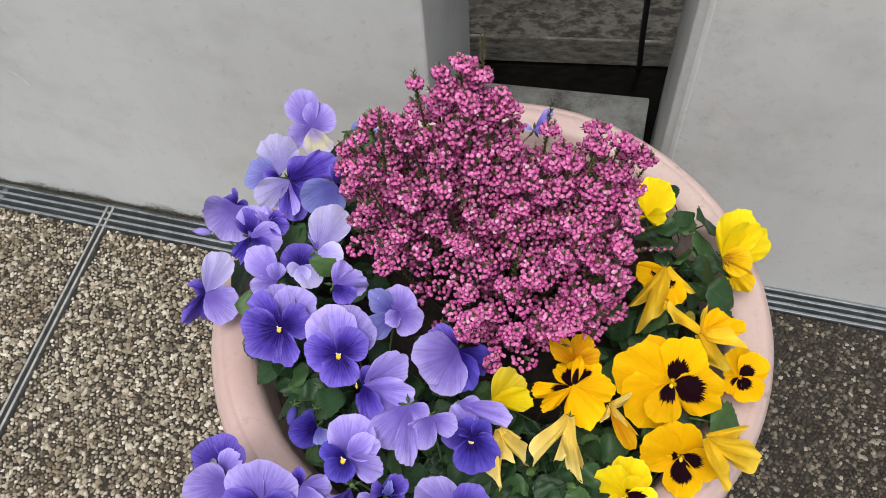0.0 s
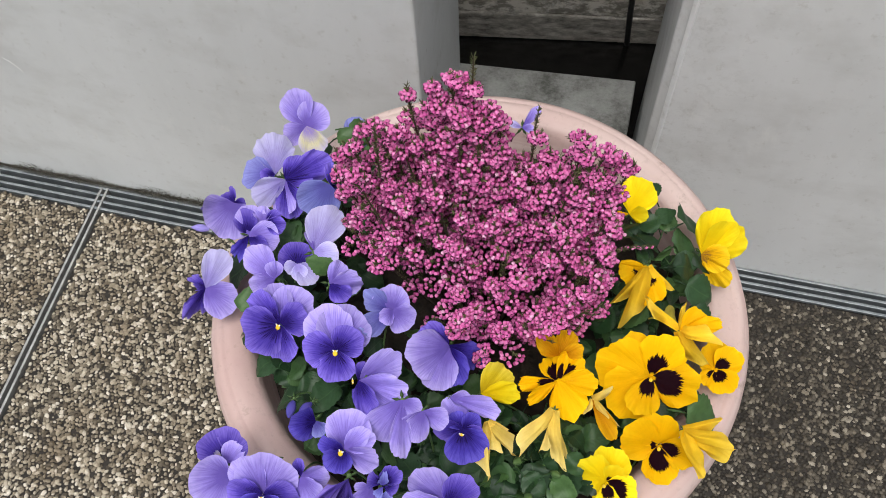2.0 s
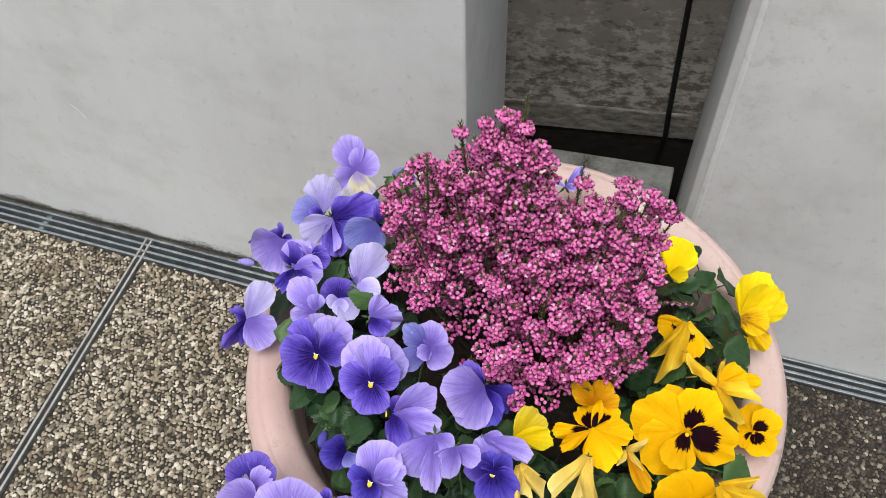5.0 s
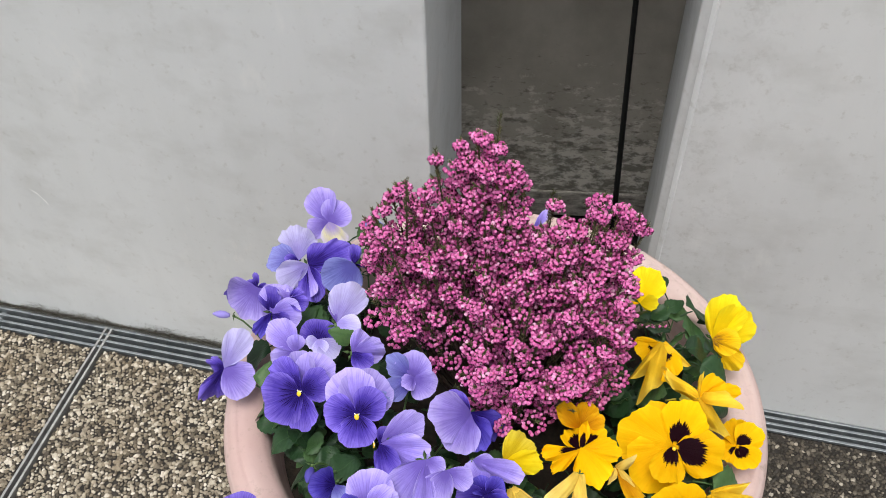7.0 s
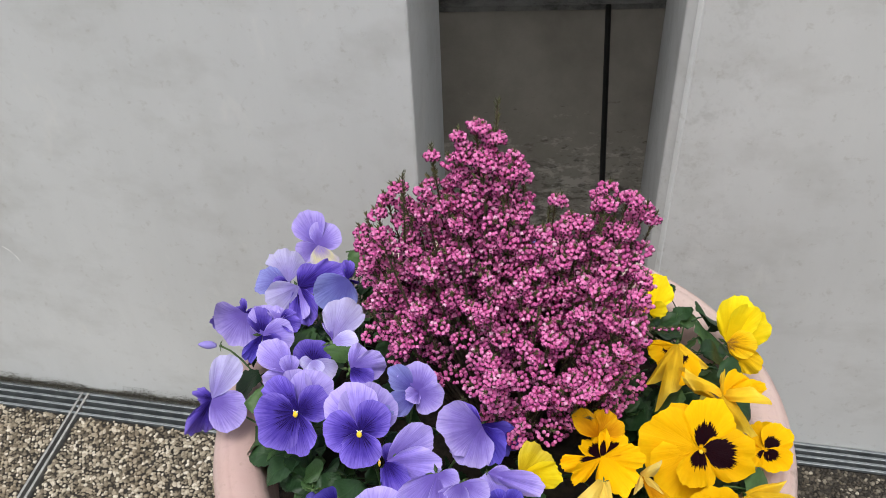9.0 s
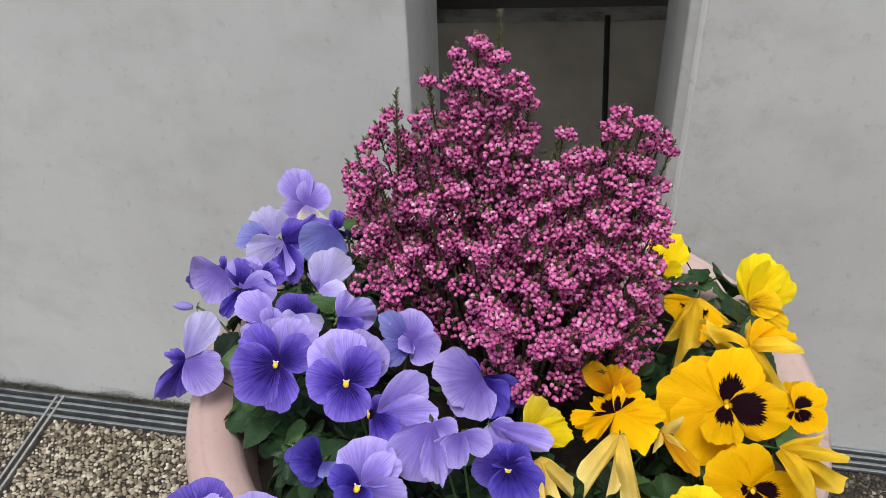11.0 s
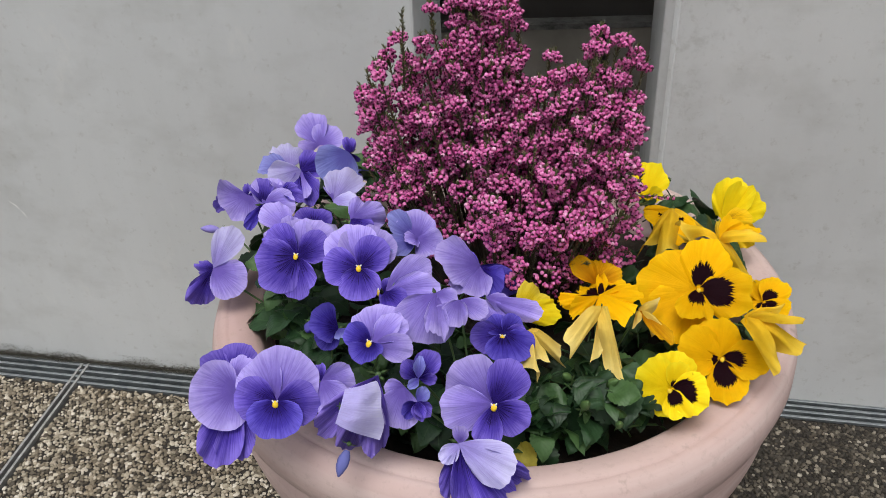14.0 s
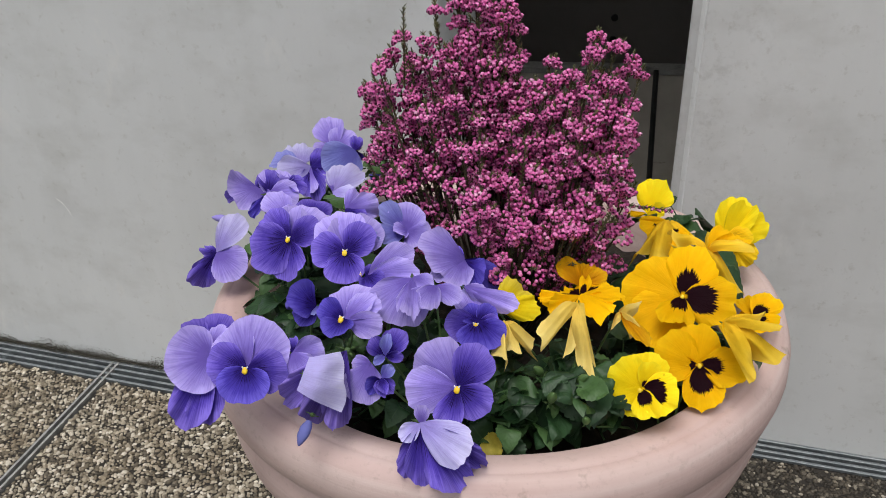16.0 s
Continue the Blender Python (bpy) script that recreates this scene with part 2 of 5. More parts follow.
def mat_leaf():
    m, nt, b = shader("pansy_leaf_green")
    uv = nt.nodes.new("ShaderNodeUVMap")
    sep = nt.nodes.new("ShaderNodeSeparateXYZ")
    nt.links.new(uv.outputs[0], sep.inputs[0])
    across = math_node(nt, "ABSOLUTE", math_node(nt, "SUBTRACT", sep.outputs[0], 0.5))
    info = nt.nodes.new("ShaderNodeObjectInfo")
    col = ramp(nt, info.outputs["Random"], (0.0, (0.012, 0.034, 0.014)), (0.60, (0.030, 0.076, 0.028)), (1.0, (0.080, 0.16, 0.050)))
    rib = math_node(nt, "SINE", math_node(nt, "MULTIPLY", math_node(nt, "SUBTRACT", sep.outputs[1], math_node(nt, "MULTIPLY", across, 0.9)), 44.0))
    col = mix(nt, ramp(nt, rib, (0.90, (0, 0, 0)), (1.0, (0.06, 0.06, 0.06))), col, (0.06, 0.12, 0.05))
    col = mix(nt, ramp(nt, across, (0.010, (0.35, 0.35, 0.35)), (0.03, (0, 0, 0))), col, (0.07, 0.14, 0.05))
    n = noise_at(nt, coords(nt), 90, 4)
    col = mix(nt, ramp(nt, n, (0.45, (0, 0, 0)), (0.75, (1, 1, 1))), col, mix(nt, 1.0, col, (0.6, 0.66, 0.6), "MULTIPLY"))
    nt.links.new(col, b.inputs["Base Color"])
    b.inputs["Roughness"].default_value = 0.45
    b.inputs["Specular IOR Level"].default_value = 0.34
    bump(nt, b, math_node(nt, "MULTIPLY_ADD", rib, 0.12, n), 0.3, 0.0012)
    thin(nt, b, col, 0.12)
    return m


def mat_islands(name, rough, share, *stops):
    m, nt, b = shader(name)
    geo = nt.nodes.new("ShaderNodeNewGeometry")
    col = ramp(nt, geo.outputs["Random Per Island"], *stops)
    n = noise_at(nt, coords(nt), 300, 2)
    col = mix(nt, ramp(nt, n, (0.4, (0, 0, 0)), (0.7, (0.5, 0.5, 0.5))), col, mix(nt, 1.0, col, (1.25, 1.3, 1.25), "MULTIPLY"))
    nt.links.new(col, b.inputs["Base Color"])
    b.inputs["Roughness"].default_value = rough
    if share:
        thin(nt, b, col, share)
    return m


M_WALL = mat_plaster("grey_cement_render", (0.60, 0.618, 0.622), (0.685, 0.705, 0.71), 0.2)
M_SCRAPE = mat_plain("scraped_plaster", (0.80, 0.80, 0.79), (0.88, 0.88, 0.87), 200.0, 0.8)
M_WORN = mat_plaster("worn_cement_render", (0.60, 0.608, 0.605), (0.70, 0.708, 0.705), 0.3, 0.215)
M_WELL_FLOOR = mat_plain("black_gloss_floor", (0.006, 0.006, 0.006), (0.016, 0.015, 0.014), 9.0, 0.16, 0.0, 0.0005)
M_JAMB = mat_plaster("pale_corner_cement", (0.72, 0.735, 0.735), (0.80, 0.815, 0.815), 0.2)
M_BACK = mat_peeling("peeling_concrete")
M_PLINTH = mat_stained("weathered_concrete", (0.16, 0.15, 0.13), (0.52, 0.49, 0.44), (0.86, 0.83, 0.77), 20.0, 2.8)
M_SLAB = mat_stained("mottled_concrete", (0.12, 0.12, 0.11), (0.31, 0.315, 0.30), (0.43, 0.435, 0.42), 11.0)
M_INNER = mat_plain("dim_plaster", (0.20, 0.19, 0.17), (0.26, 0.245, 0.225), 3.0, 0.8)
M_BED = mat_plain("aggregate_mortar", (0.012, 0.010, 0.008), (0.036, 0.030, 0.024), 60.0, 0.9)
M_STONE = mat_stone("pebble_stone", (0.0, (0.07, 0.057, 0.04)), (0.20, (0.19, 0.160, 0.116)), (0.50, (0.36, 0.314, 0.238)), (0.78, (0.53, 0.478, 0.38)), (1.0, (0.78, 0.73, 0.64)))
# Darker copy of pebble_stone: the right side's dimness is put into its colour.
M_DULL = mat_stone("darkened_pebble_stone", (0.0, (0.022, 0.018, 0.013)), (0.45, (0.055, 0.046, 0.034)), (0.75, (0.12, 0.103, 0.078)), (0.95, (0.26, 0.233, 0.185)), (1.0, (0.50, 0.46, 0.385)))


def mat_aggregate():
    """Exposed aggregate where the stones are too far to tell apart; plain mortar where they are built."""
    m, nt, b = shader("far_aggregate")
    v = coords(nt)
    cells = node(nt, "ShaderNodeTexVoronoi", Scale=105.0)
    nt.links.new(v, cells.inputs["Vector"])
    sepc = nt.nodes.new("ShaderNodeSeparateColor")
    nt.links.new(cells.outputs["Color"], sepc.inputs[0])
    stone = ramp(nt, sepc.outputs[0], (0.0, (0.06, 0.05, 0.038)), (0.5, (0.22, 0.185, 0.14)), (1.0, (0.50, 0.45, 0.37)))
    mortar = ramp(nt, noise_at(nt, v, 60, 5), (0.3, (0.010, 0.008, 0.006)), (0.7, (0.032, 0.026, 0.020)))
    rounded = ramp(nt, cells.outputs["Distance"], (0.38, (1, 1, 1)), (0.52, (0, 0, 0)))
    sep = nt.nodes.new("ShaderNodeSeparateXYZ")
    nt.links.new(v, sep.inputs[0])
    x, y = sep.outputs[0], sep.outputs[1]
    outside = math_node(nt, "LESS_THAN", y, -0.62)
    for lo, hi in ((-60.0, -1.55), (-0.02, 0.31), (1.10, 60.0)):
        outside = math_node(nt, "MAXIMUM", outside, math_node(nt, "MULTIPLY", math_node(nt, "GREATER_THAN", x, lo), math_node(nt, "LESS_THAN", x, hi)))
    mask = math_node(nt, "MULTIPLY", rounded, outside)
    nt.links.new(mix(nt, mask, mortar, stone), b.inputs["Base Color"])
    b.inputs["Roughness"].default_value = 0.8
    bump(nt, b, mask, 0.6, 0.003)
    return m


M_AGGREGATE = mat_aggregate()
M_STEEL = mat_plain("galvanised_steel", (0.20, 0.225, 0.24), (0.37, 0.395, 0.41), 40.0, 0.45, 0.72, 0.0006)
M_STRIP = mat_plain("dull_steel_strip", (0.26, 0.265, 0.26), (0.46, 0.46, 0.445), 60.0, 0.5, 0.4, 0.0006)
M_TROUGH = mat_plain("dark_channel", (0.035, 0.042, 0.046), (0.075, 0.085, 0.09), 25.0, 0.8)
M_MOSS = mat_islands("dry_moss", 0.95, 0.0, (0.0, (0.018, 0.016, 0.012)), (0.5, (0.06, 0.053, 0.040)), (1.0, (0.20, 0.185, 0.15)))
M_POT = mat_terracotta()
M_SOIL = mat_plain("dark_potting_soil", (0.008, 0.006, 0.004), (0.035, 0.024, 0.016), 90.0, 0.95, 0.0, 0.01)
M_BLACK = mat_plain("plain_black", (0.008, 0.008, 0.008), (0.02, 0.019, 0.018), 30.0, 0.5)
M_STEM = mat_plain("soft_green_stem", (0.05, 0.11, 0.03), (0.11, 0.19, 0.06), 60.0, 0.5)
M_WOOD = mat_plain("heather_bark", (0.035, 0.024, 0.016), (0.09, 0.06, 0.04), 120.0, 0.85)
M_LEAF = mat_leaf()
M_EYE = mat_plain("yellow_eye", (0.85, 0.52, 0.012), (0.95, 0.70, 0.04), 300.0, 0.5)
M_BEARD = mat_plain("white_hairs", (0.70, 0.66, 0.72), (0.85, 0.82, 0.84), 500.0, 0.7)
M_BELL = mat_islands("heather_pink", 0.5, 0.25, (0.0, (0.58, 0.085, 0.33)), (0.5, (0.82, 0.195, 0.51)), (0.96, (0.90, 0.31, 0.63)), (1.0, (0.94, 0.55, 0.76)))
M_MOUTH = mat_plain("dark_anthers", (0.07, 0.010, 0.036), (0.12, 0.018, 0.065), 400.0, 0.8)
M_NEEDLE = mat_islands("heather_needle", 0.6, 0.1, (0.0, (0.045, 0.055, 0.016)), (0.6, (0.11, 0.12, 0.042)), (0.9, (0.20, 0.18, 0.075)), (1.0, (0.40, 0.33, 0.18)))
PETALS = {
    "violet": mat_petal("violet_petal", (0.028, 0.014, 0.18), (0.096, 0.059, 0.43), (0.23, 0.165, 0.68), (0.028, 0.014, 0.20), 0.0, 0.46),
    "deep": mat_petal("deep_violet_petal", (0.020, 0.010, 0.15), (0.060, 0.040, 0.35), (0.135, 0.105, 0.57), (0.020, 0.010, 0.16), 0.0, 0.36),
    "lilac": mat_petal("lilac_petal", (0.17, 0.115, 0.49), (0.31, 0.24, 0.71), (0.49, 0.41, 0.86), (0.17, 0.115, 0.47)),
    "pale": mat_petal("pale_lilac_petal", (0.33, 0.28, 0.70), (0.50, 0.46, 0.83), (0.62, 0.59, 0.90), (0.31, 0.24, 0.60)),
    "dusky": mat_petal("dusky_violet_petal", (0.075, 0.045, 0.28), (0.16, 0.105, 0.46), (0.26, 0.19, 0.60), (0.06, 0.035, 0.22)),
    "blue": mat_petal("blue_violet_petal", (0.11, 0.09, 0.42), (0.20, 0.20, 0.58), (0.30, 0.32, 0.72), (0.10, 0.09, 0.38)),
    "blue_pale": mat_petal("pale_blue_petal", (0.20, 0.22, 0.58), (0.30, 0.34, 0.70), (0.38, 0.42, 0.78), (0.18, 0.19, 0.52)),
    "slate": mat_petal("slate_blue_petal", (0.085, 0.082, 0.32), (0.15, 0.165, 0.46), (0.24, 0.265, 0.60), (0.085, 0.082, 0.30)),
    "yellow": mat_petal("yellow_petal", (0.84, 0.44, 0.002), (0.90, 0.475, 0.002), (0.93, 0.545, 0.005), (0.84, 0.42, 0.002)),
    "lemon": mat_petal("lemon_petal", (0.88, 0.60, 0.004), (0.92, 0.68, 0.008), (0.94, 0.76, 0.02), (0.88, 0.60, 0.004)),
    "yellow_dark": mat_petal("blotched_yellow_petal", (0.85, 0.46, 0.002), (0.90, 0.475, 0.002), (0.93, 0.545, 0.005), (0.84, 0.42, 0.002), 0.53),
    "lemon_dark": mat_petal("blotched_lemon_petal", (0.88, 0.60, 0.004), (0.92, 0.66, 0.008), (0.94, 0.75, 0.02), (0.88, 0.58, 0.004), 0.58),
    "lemon_small": mat_petal("faintly_blotched_lemon_petal", (0.88, 0.60, 0.004), (0.92, 0.66, 0.008), (0.94, 0.75, 0.02), (0.88, 0.58, 0.004), 0.34),
    "veined": mat_petal("brown_veined_yellow_petal", (0.70, 0.36, 0.004), (0.88, 0.52, 0.006), (0.92, 0.62, 0.02), (0.20, 0.07, 0.004), 0.0, 0.30),
    "lemon_dull": mat_petal("dull_lemon_petal", (0.52, 0.36, 0.006), (0.66, 0.50, 0.02), (0.72, 0.58, 0.06), (0.46, 0.30, 0.006)),
    "faded_bright": mat_petal("fading_yellow_petal", (0.84, 0.50, 0.02), (0.90, 0.58, 0.03), (0.92, 0.64, 0.07), (0.82, 0.48, 0.02)),
    "yellow_big": mat_petal("broadly_blotched_yellow_petal", (0.85, 0.46, 0.002), (0.90, 0.475, 0.002), (0.93, 0.545, 0.005), (0.84, 0.42, 0.002), 0.66),
    "lemon_big": mat_petal("broadly_blotched_lemon_petal", (0.88, 0.60, 0.004), (0.92, 0.66, 0.008), (0.94, 0.75, 0.02), (0.88, 0.58, 0.004), 0.70),
    "cream": mat_petal("cream_throated_petal", (0.36, 0.27, 0.72), (0.80, 0.75, 0.46), (0.66, 0.60, 0.84), (0.60, 0.52, 0.40)),
    "faded": mat_petal("faded_yellow_petal", (0.78, 0.54, 0.09), (0.84, 0.62, 0.15), (0.86, 0.68, 0.23), (0.74, 0.50, 0.09)),
    "faded_lilac": mat_petal("limp_lilac_petal", (0.48, 0.44, 0.82), (0.58, 0.55, 0.88), (0.68, 0.66, 0.93), (0.42, 0.36, 0.72)),
    "amber": mat_petal("amber_petal", (0.50, 0.20, 0.003), (0.66, 0.30, 0.004), (0.74, 0.40, 0.008), (0.42, 0.15, 0.002)),
}


# ---- building ----
def to_mesh(name, bm, material, smooth=True):
    me = bpy.data.meshes.new(name)
    bm.to_mesh(me)
    bm.free()
    for m in material if isinstance(material, (list, tuple)) else [material]:
        me.materials.append(m)
    if smooth:
        me.polygons.foreach_set("use_smooth", [True] * len(me.polygons))
    return me


def part(name, bm, material, parent=None, label="", smooth=False):
    ob = new(name, to_mesh(name, bm, material, smooth))
    ob.parent = parent
    return tagged(ob, label)


def box(x0, x1, y0, y1, z0, z1, bevel=0.0, segments=2):
    bm = bmesh.new()
    bmesh.ops.create_cube(bm, size=1.0, matrix=Matrix.LocRotScale(((x0 + x1) / 2, (y0 + y1) / 2, (z0 + z1) / 2), None, (x1 - x0, y1 - y0, z1 - z0)))
    if bevel:
        bmesh.ops.bevel(bm, geom=bm.edges[:], offset=bevel, segments=segments, affect="EDGES", profile=0.5)
    return bm


def prism(corners, z0, z1, bevel=0.0):
    bm = bmesh.new()
    low = [bm.verts.new((x, y, z0)) for x, y in corners]
    high = [bm.verts.new((x, y, z1)) for x, y in corners]
    n = len(corners)
    bm.faces.new(high)
    bm.faces.new(low[::-1])
    for i in range(n):
        bm.faces.new((low[i], low[(i + 1) % n], high[(i + 1) % n], high[i]))
    if bevel:
        bmesh.ops.bevel(bm, geom=bm.edges[:], offset=bevel, segments=2, affect="EDGES", profile=0.5)
    return bm


def tube(points, radii, sides=6, bm=None):
    bm = bm or bmesh.new()
    pts = [Vector(p) for p in points]
    rings = []
    for i, p in enumerate(pts):
        d = (pts[min(i + 1, len(pts) - 1)] - pts[max(i - 1, 0)]).normalized()
        a = d.orthogonal().normalized()
        c = d.cross(a)
        rings.append([bm.verts.new(p + radii[i] * (math.cos(2 * math.pi * k / sides) * a + math.sin(2 * math.pi * k / sides) * c)) for k in range(sides)])
    for r, s in zip(rings, rings[1:]):
        for k in range(sides):
            bm.faces.new((r[k], r[(k + 1) % sides], s[(k + 1) % sides], s[k]))
    bm.faces.new(rings[0][::-1])
    bm.faces.new(rings[-1])
    return bm


def empty(name, place):
    ob = new(name)
    ob.location = place
    ob.empty_display_size = 0.05
    return ob


def scatter(name, template, faces, poses, materials, face_material=None, smooth=True):
    """Many copies of one small form in one mesh. poses: (n, 3, 4)."""
    t = np.asarray(template, float)
    n, k = len(poses), len(t)
    verts = np.einsum("nij,kj->nki", poses[:, :, :3], t) + poses[:, None, :, 3]
    me = bpy.data.meshes.new(name)
    offset = (np.arange(n) * k)[:, None]
    loops = np.concatenate([np.concatenate([np.array(f)[None, :] + offset for f in faces], 1)], 0).ravel()
    sizes = np.array([len(f) for f in faces])
    starts = np.concatenate([[0], np.cumsum(np.tile(sizes, n))[:-1]])
    me.vertices.add(n * k)
    me.vertices.foreach_set("co", verts.ravel())
    me.loops.add(len(loops))
    me.loops.foreach_set("vertex_index", loops.astype(np.int32))
    me.polygons.add(n * len(faces))
    me.polygons.foreach_set("loop_start", starts.astype(np.int32))
    for m in materials:
        me.materials.append(m)
    me.polygons.foreach_set("use_smooth", np.full(n * len(faces), smooth))
    if face_material is not None:
        me.polygons.foreach_set("material_index", np.tile(np.array(face_material, np.int32), n))
    me.update(calc_edges=True)
    me.validate()
    return new(name, me)


def frames_of(axes, spins, places, scales):
    """Poses whose z runs along each axis, turned by spin, scaled along x, y, z."""
    z = axes / np.linalg.norm(axes, axis=1)[:, None]
    ref = np.where(np.abs(z[:, 2:3]) < 0.9, np.array([[0, 0, 1.0]]), np.array([[1.0, 0, 0]]))
    x = np.cross(ref, z)
    x /= np.linalg.norm(x, axis=1)[:, None]
    y = np.cross(z, x)
    c, s = np.cos(spins)[:, None], np.sin(spins)[:, None]
    out = np.empty((len(z), 3, 4))
    out[:, :, 0], out[:, :, 1], out[:, :, 2] = (c * x + s * y) * scales[:, 0:1], (c * y - s * x) * scales[:, 1:2], z * scales[:, 2:3]
    out[:, :, 3] = places
    return out


# ---- the setting ----
LEFT_Y, RIGHT_Y = 0.332, 0.420      # faces of the two walls
LEFT_X, RIGHT_X = -0.157, 0.189     # edges of the opening between them
BACK_Y = 1.40                       # inner wall behind a sunken light well
bm = bmesh.new()
for x0, x1, y0, y1, top in ((-40, -2.9, -40, 40, -0.006), (2.4, 40, -40, 40, -0.006), (-2.9, 2.4, -40, -2.3, -0.006), (-2.9, 2.4, 2.3, 40, -0.006),
                            (-2.9, -2.1, 0.5, 2.3, -0.006), (2.1, 2.4, 0.5, 2.3, -0.006)):
    bmesh.ops.create_cube(bm, size=1.0, matrix=Matrix.LocRotScale(((x0 + x1) / 2, (y0 + y1) / 2, (top - 0.80) / 2), None, (x1 - x0, y1 - y0, top + 0.80)))
ground = part("ground", bm, M_AGGREGATE)
tagged(ground, "dark pebbly ground beyond the paving", "ground", kind="structure")

# Near-black and glossy: the well's darkness is put into the colour.
well = part("floor", box(-2.1, 2.1, 0.60, 2.19, -0.80, -0.470), M_WELL_FLOOR)
tagged(well, "black glossy floor of the sunken well inside the opening", "floor", kind="structure")
wall_left = part("wall_left", prism([(-4.0, LEFT_Y), (LEFT_X, LEFT_Y), (-0.200, 0.72), (-4.0, 0.72)], -0.60, 2.7, 0.004), M_WALL)
tagged(wall_left, "smooth grey cement-rendered wall beside the opening", "wall", kind="structure")
wall_right = part("wall_right", prism([(RIGHT_X, RIGHT_Y), (4.0, RIGHT_Y), (4.0, 0.87), (0.179, 0.87), (0.172, 0.434)], -0.60, 2.7, 0.003), M_WORN)
tagged(wall_right, "grey cement-rendered wall, set back, faintly stained", "wall", kind="structure")
# Added pale strip: the corner's bright edge is put into its colour.
bead = part("corner_bead", prism([(0.1925, 0.4192), (0.1900, 0.4166), (0.1842, 0.4212), (0.1862, 0.4240)], -0.01, 2.69, 0.0006), M_JAMB)
tagged(bead, "added pale strip for the bright edge of the wall's corner", "corner bead", kind="structure")


def inner_y(x):
    return BACK_Y + 0.15 * x


def along_wall(section):
    """A section (distance behind the inner wall's foot, height) run along the inner wall."""
    bm = bmesh.new()
    ends = [[bm.verts.new((x, inner_y(x) + d, z)) for d, z in section] for x in (-1.99, 1.99)]
    for i in range(len(section)):
        j = (i + 1) % len(section)
        bm.faces.new((ends[0][i], ends[0][j], ends[1][j], ends[1][i]))
    bm.faces.new(ends[0][::-1])
    bm.faces.new(ends[1])
    bmesh.ops.recalc_face_normals(bm, faces=bm.faces[:])
    return bm


wall_low = part("wall_low", along_wall([(0, -0.60), (0, -0.372), (0.40, 0.190), (0.46, 0.190), (0.46, -0.60)]), M_BACK)
tagged(wall_low, "low battered concrete wall inside the dark opening", "wall", kind="structure")
scuff = part("scuff", tube([(-0.884, LEFT_Y + 0.0006, 0.352), (-0.872, LEFT_Y + 0.0004, 0.344), (-0.862, LEFT_Y + 0.0004, 0.330), (-0.858, LEFT_Y + 0.0006, 0.318)], [0.0006, 0.0012, 0.0011, 0.0005], 6), M_SCRAPE, wall_left, "pale scrape in the render")
coping = part("trim", along_wall([(0.396, 0.1905), (0.396, 0.207), (0.466, 0.207), (0.466, 0.1905)]), M_SLAB)
tagged(coping, "pale concrete coping on the low inner wall", "coping", kind="structure")
plinth = part("baseboard", prism([(-2.0, inner_y(-2.0) - 0.012), (2.0, inner_y(2.0) - 0.012), (2.0, inner_y(2.0) - 0.001), (-2.0, inner_y(-2.0) - 0.001)], -0.466, -0.372, 0.004), M_PLINTH)
tagged(plinth, "weathered pale plinth at the inner wall's foot", "plinth", kind="structure")
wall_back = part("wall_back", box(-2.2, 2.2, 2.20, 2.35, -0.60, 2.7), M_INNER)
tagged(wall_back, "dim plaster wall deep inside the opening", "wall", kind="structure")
# Unseen end walls and roof, added to keep daylight out of the passage.
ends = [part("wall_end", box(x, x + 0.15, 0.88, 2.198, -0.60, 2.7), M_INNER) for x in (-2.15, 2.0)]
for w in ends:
    tagged(w, "unseen end wall, added to close off the inner passage", "wall", kind="structure")
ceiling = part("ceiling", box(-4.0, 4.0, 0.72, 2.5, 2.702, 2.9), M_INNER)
tagged(ceiling, "unseen roof slab, added to keep the passage dark", "ceiling", kind="structure")
slab = part("floor", prism([(-0.155, 0.34), (0.158, 0.34), (0.155, 0.830), (-0.30, 0.797), (-0.30, 0.725), (-0.198, 0.715)], -0.60, 0.0, 0.004), M_SLAB)
tagged(slab, "mottled grey concrete slab in the opening", "slab", kind="structure")

def bar_at(z):
    x = 0.0965 - 0.068 * z
    return (x, inner_y(x) - 0.012 + max(0.0, 0.40 * (z + 0.372) / 0.562), z)


# Black bar just proud of the wall, standing in for its dark joint.
post = part("steel_bar", tube([bar_at(-0.472), bar_at(-0.372), bar_at(-0.1), bar_at(0.204)], [0.0085] * 4, 8), M_BLACK)
tagged(post, "thin black bar on the inner wall, for its dark joint", "bar")
# Raised black discs: the dark inside of each tie hole is put into colour.
for z in (0.265, 0.19):
    ring = part("tie_hole", tube([(-0.09, 2.199, z), (-0.09, 2.193, z)], [0.013, 0.011], 16), M_BLACK, wall_back)

# paving: slabs between steel slot strips, a slotted drain along each wall
SKEW = -0.057


def joint_x(x_at_wall, y):
    return x_at_wall + SKEW * (y - 0.30)


JOINTS = (-1.97, -0.838, 0.300, 1.43)
pavement = empty("pavement", (0, 0, 0))
tagged(pavement, "exposed-aggregate paving slabs with steel slot joints", "pavement", kind="structure")
spans = [(-3.1, JOINTS[0])] + list(zip(JOINTS, JOINTS[1:])) + [(JOINTS[-1], 2.6)]
for a, b in spans:
    far = 0.272 if a < 0.2 else 0.372
    for y0, y1 in ((-1.06, far), (-2.40, -1.08)):
        corners = [(joint_x(a, y0) + 0.011, y0), (joint_x(b, y0) - 0.011, y0), (joint_x(b, y1) - 0.011, y1), (joint_x(a, y1) + 0.011, y1)]
        part("paving_slab", prism(corners, -0.60, -0.003, 0.003), M_AGGREGATE, pavement)
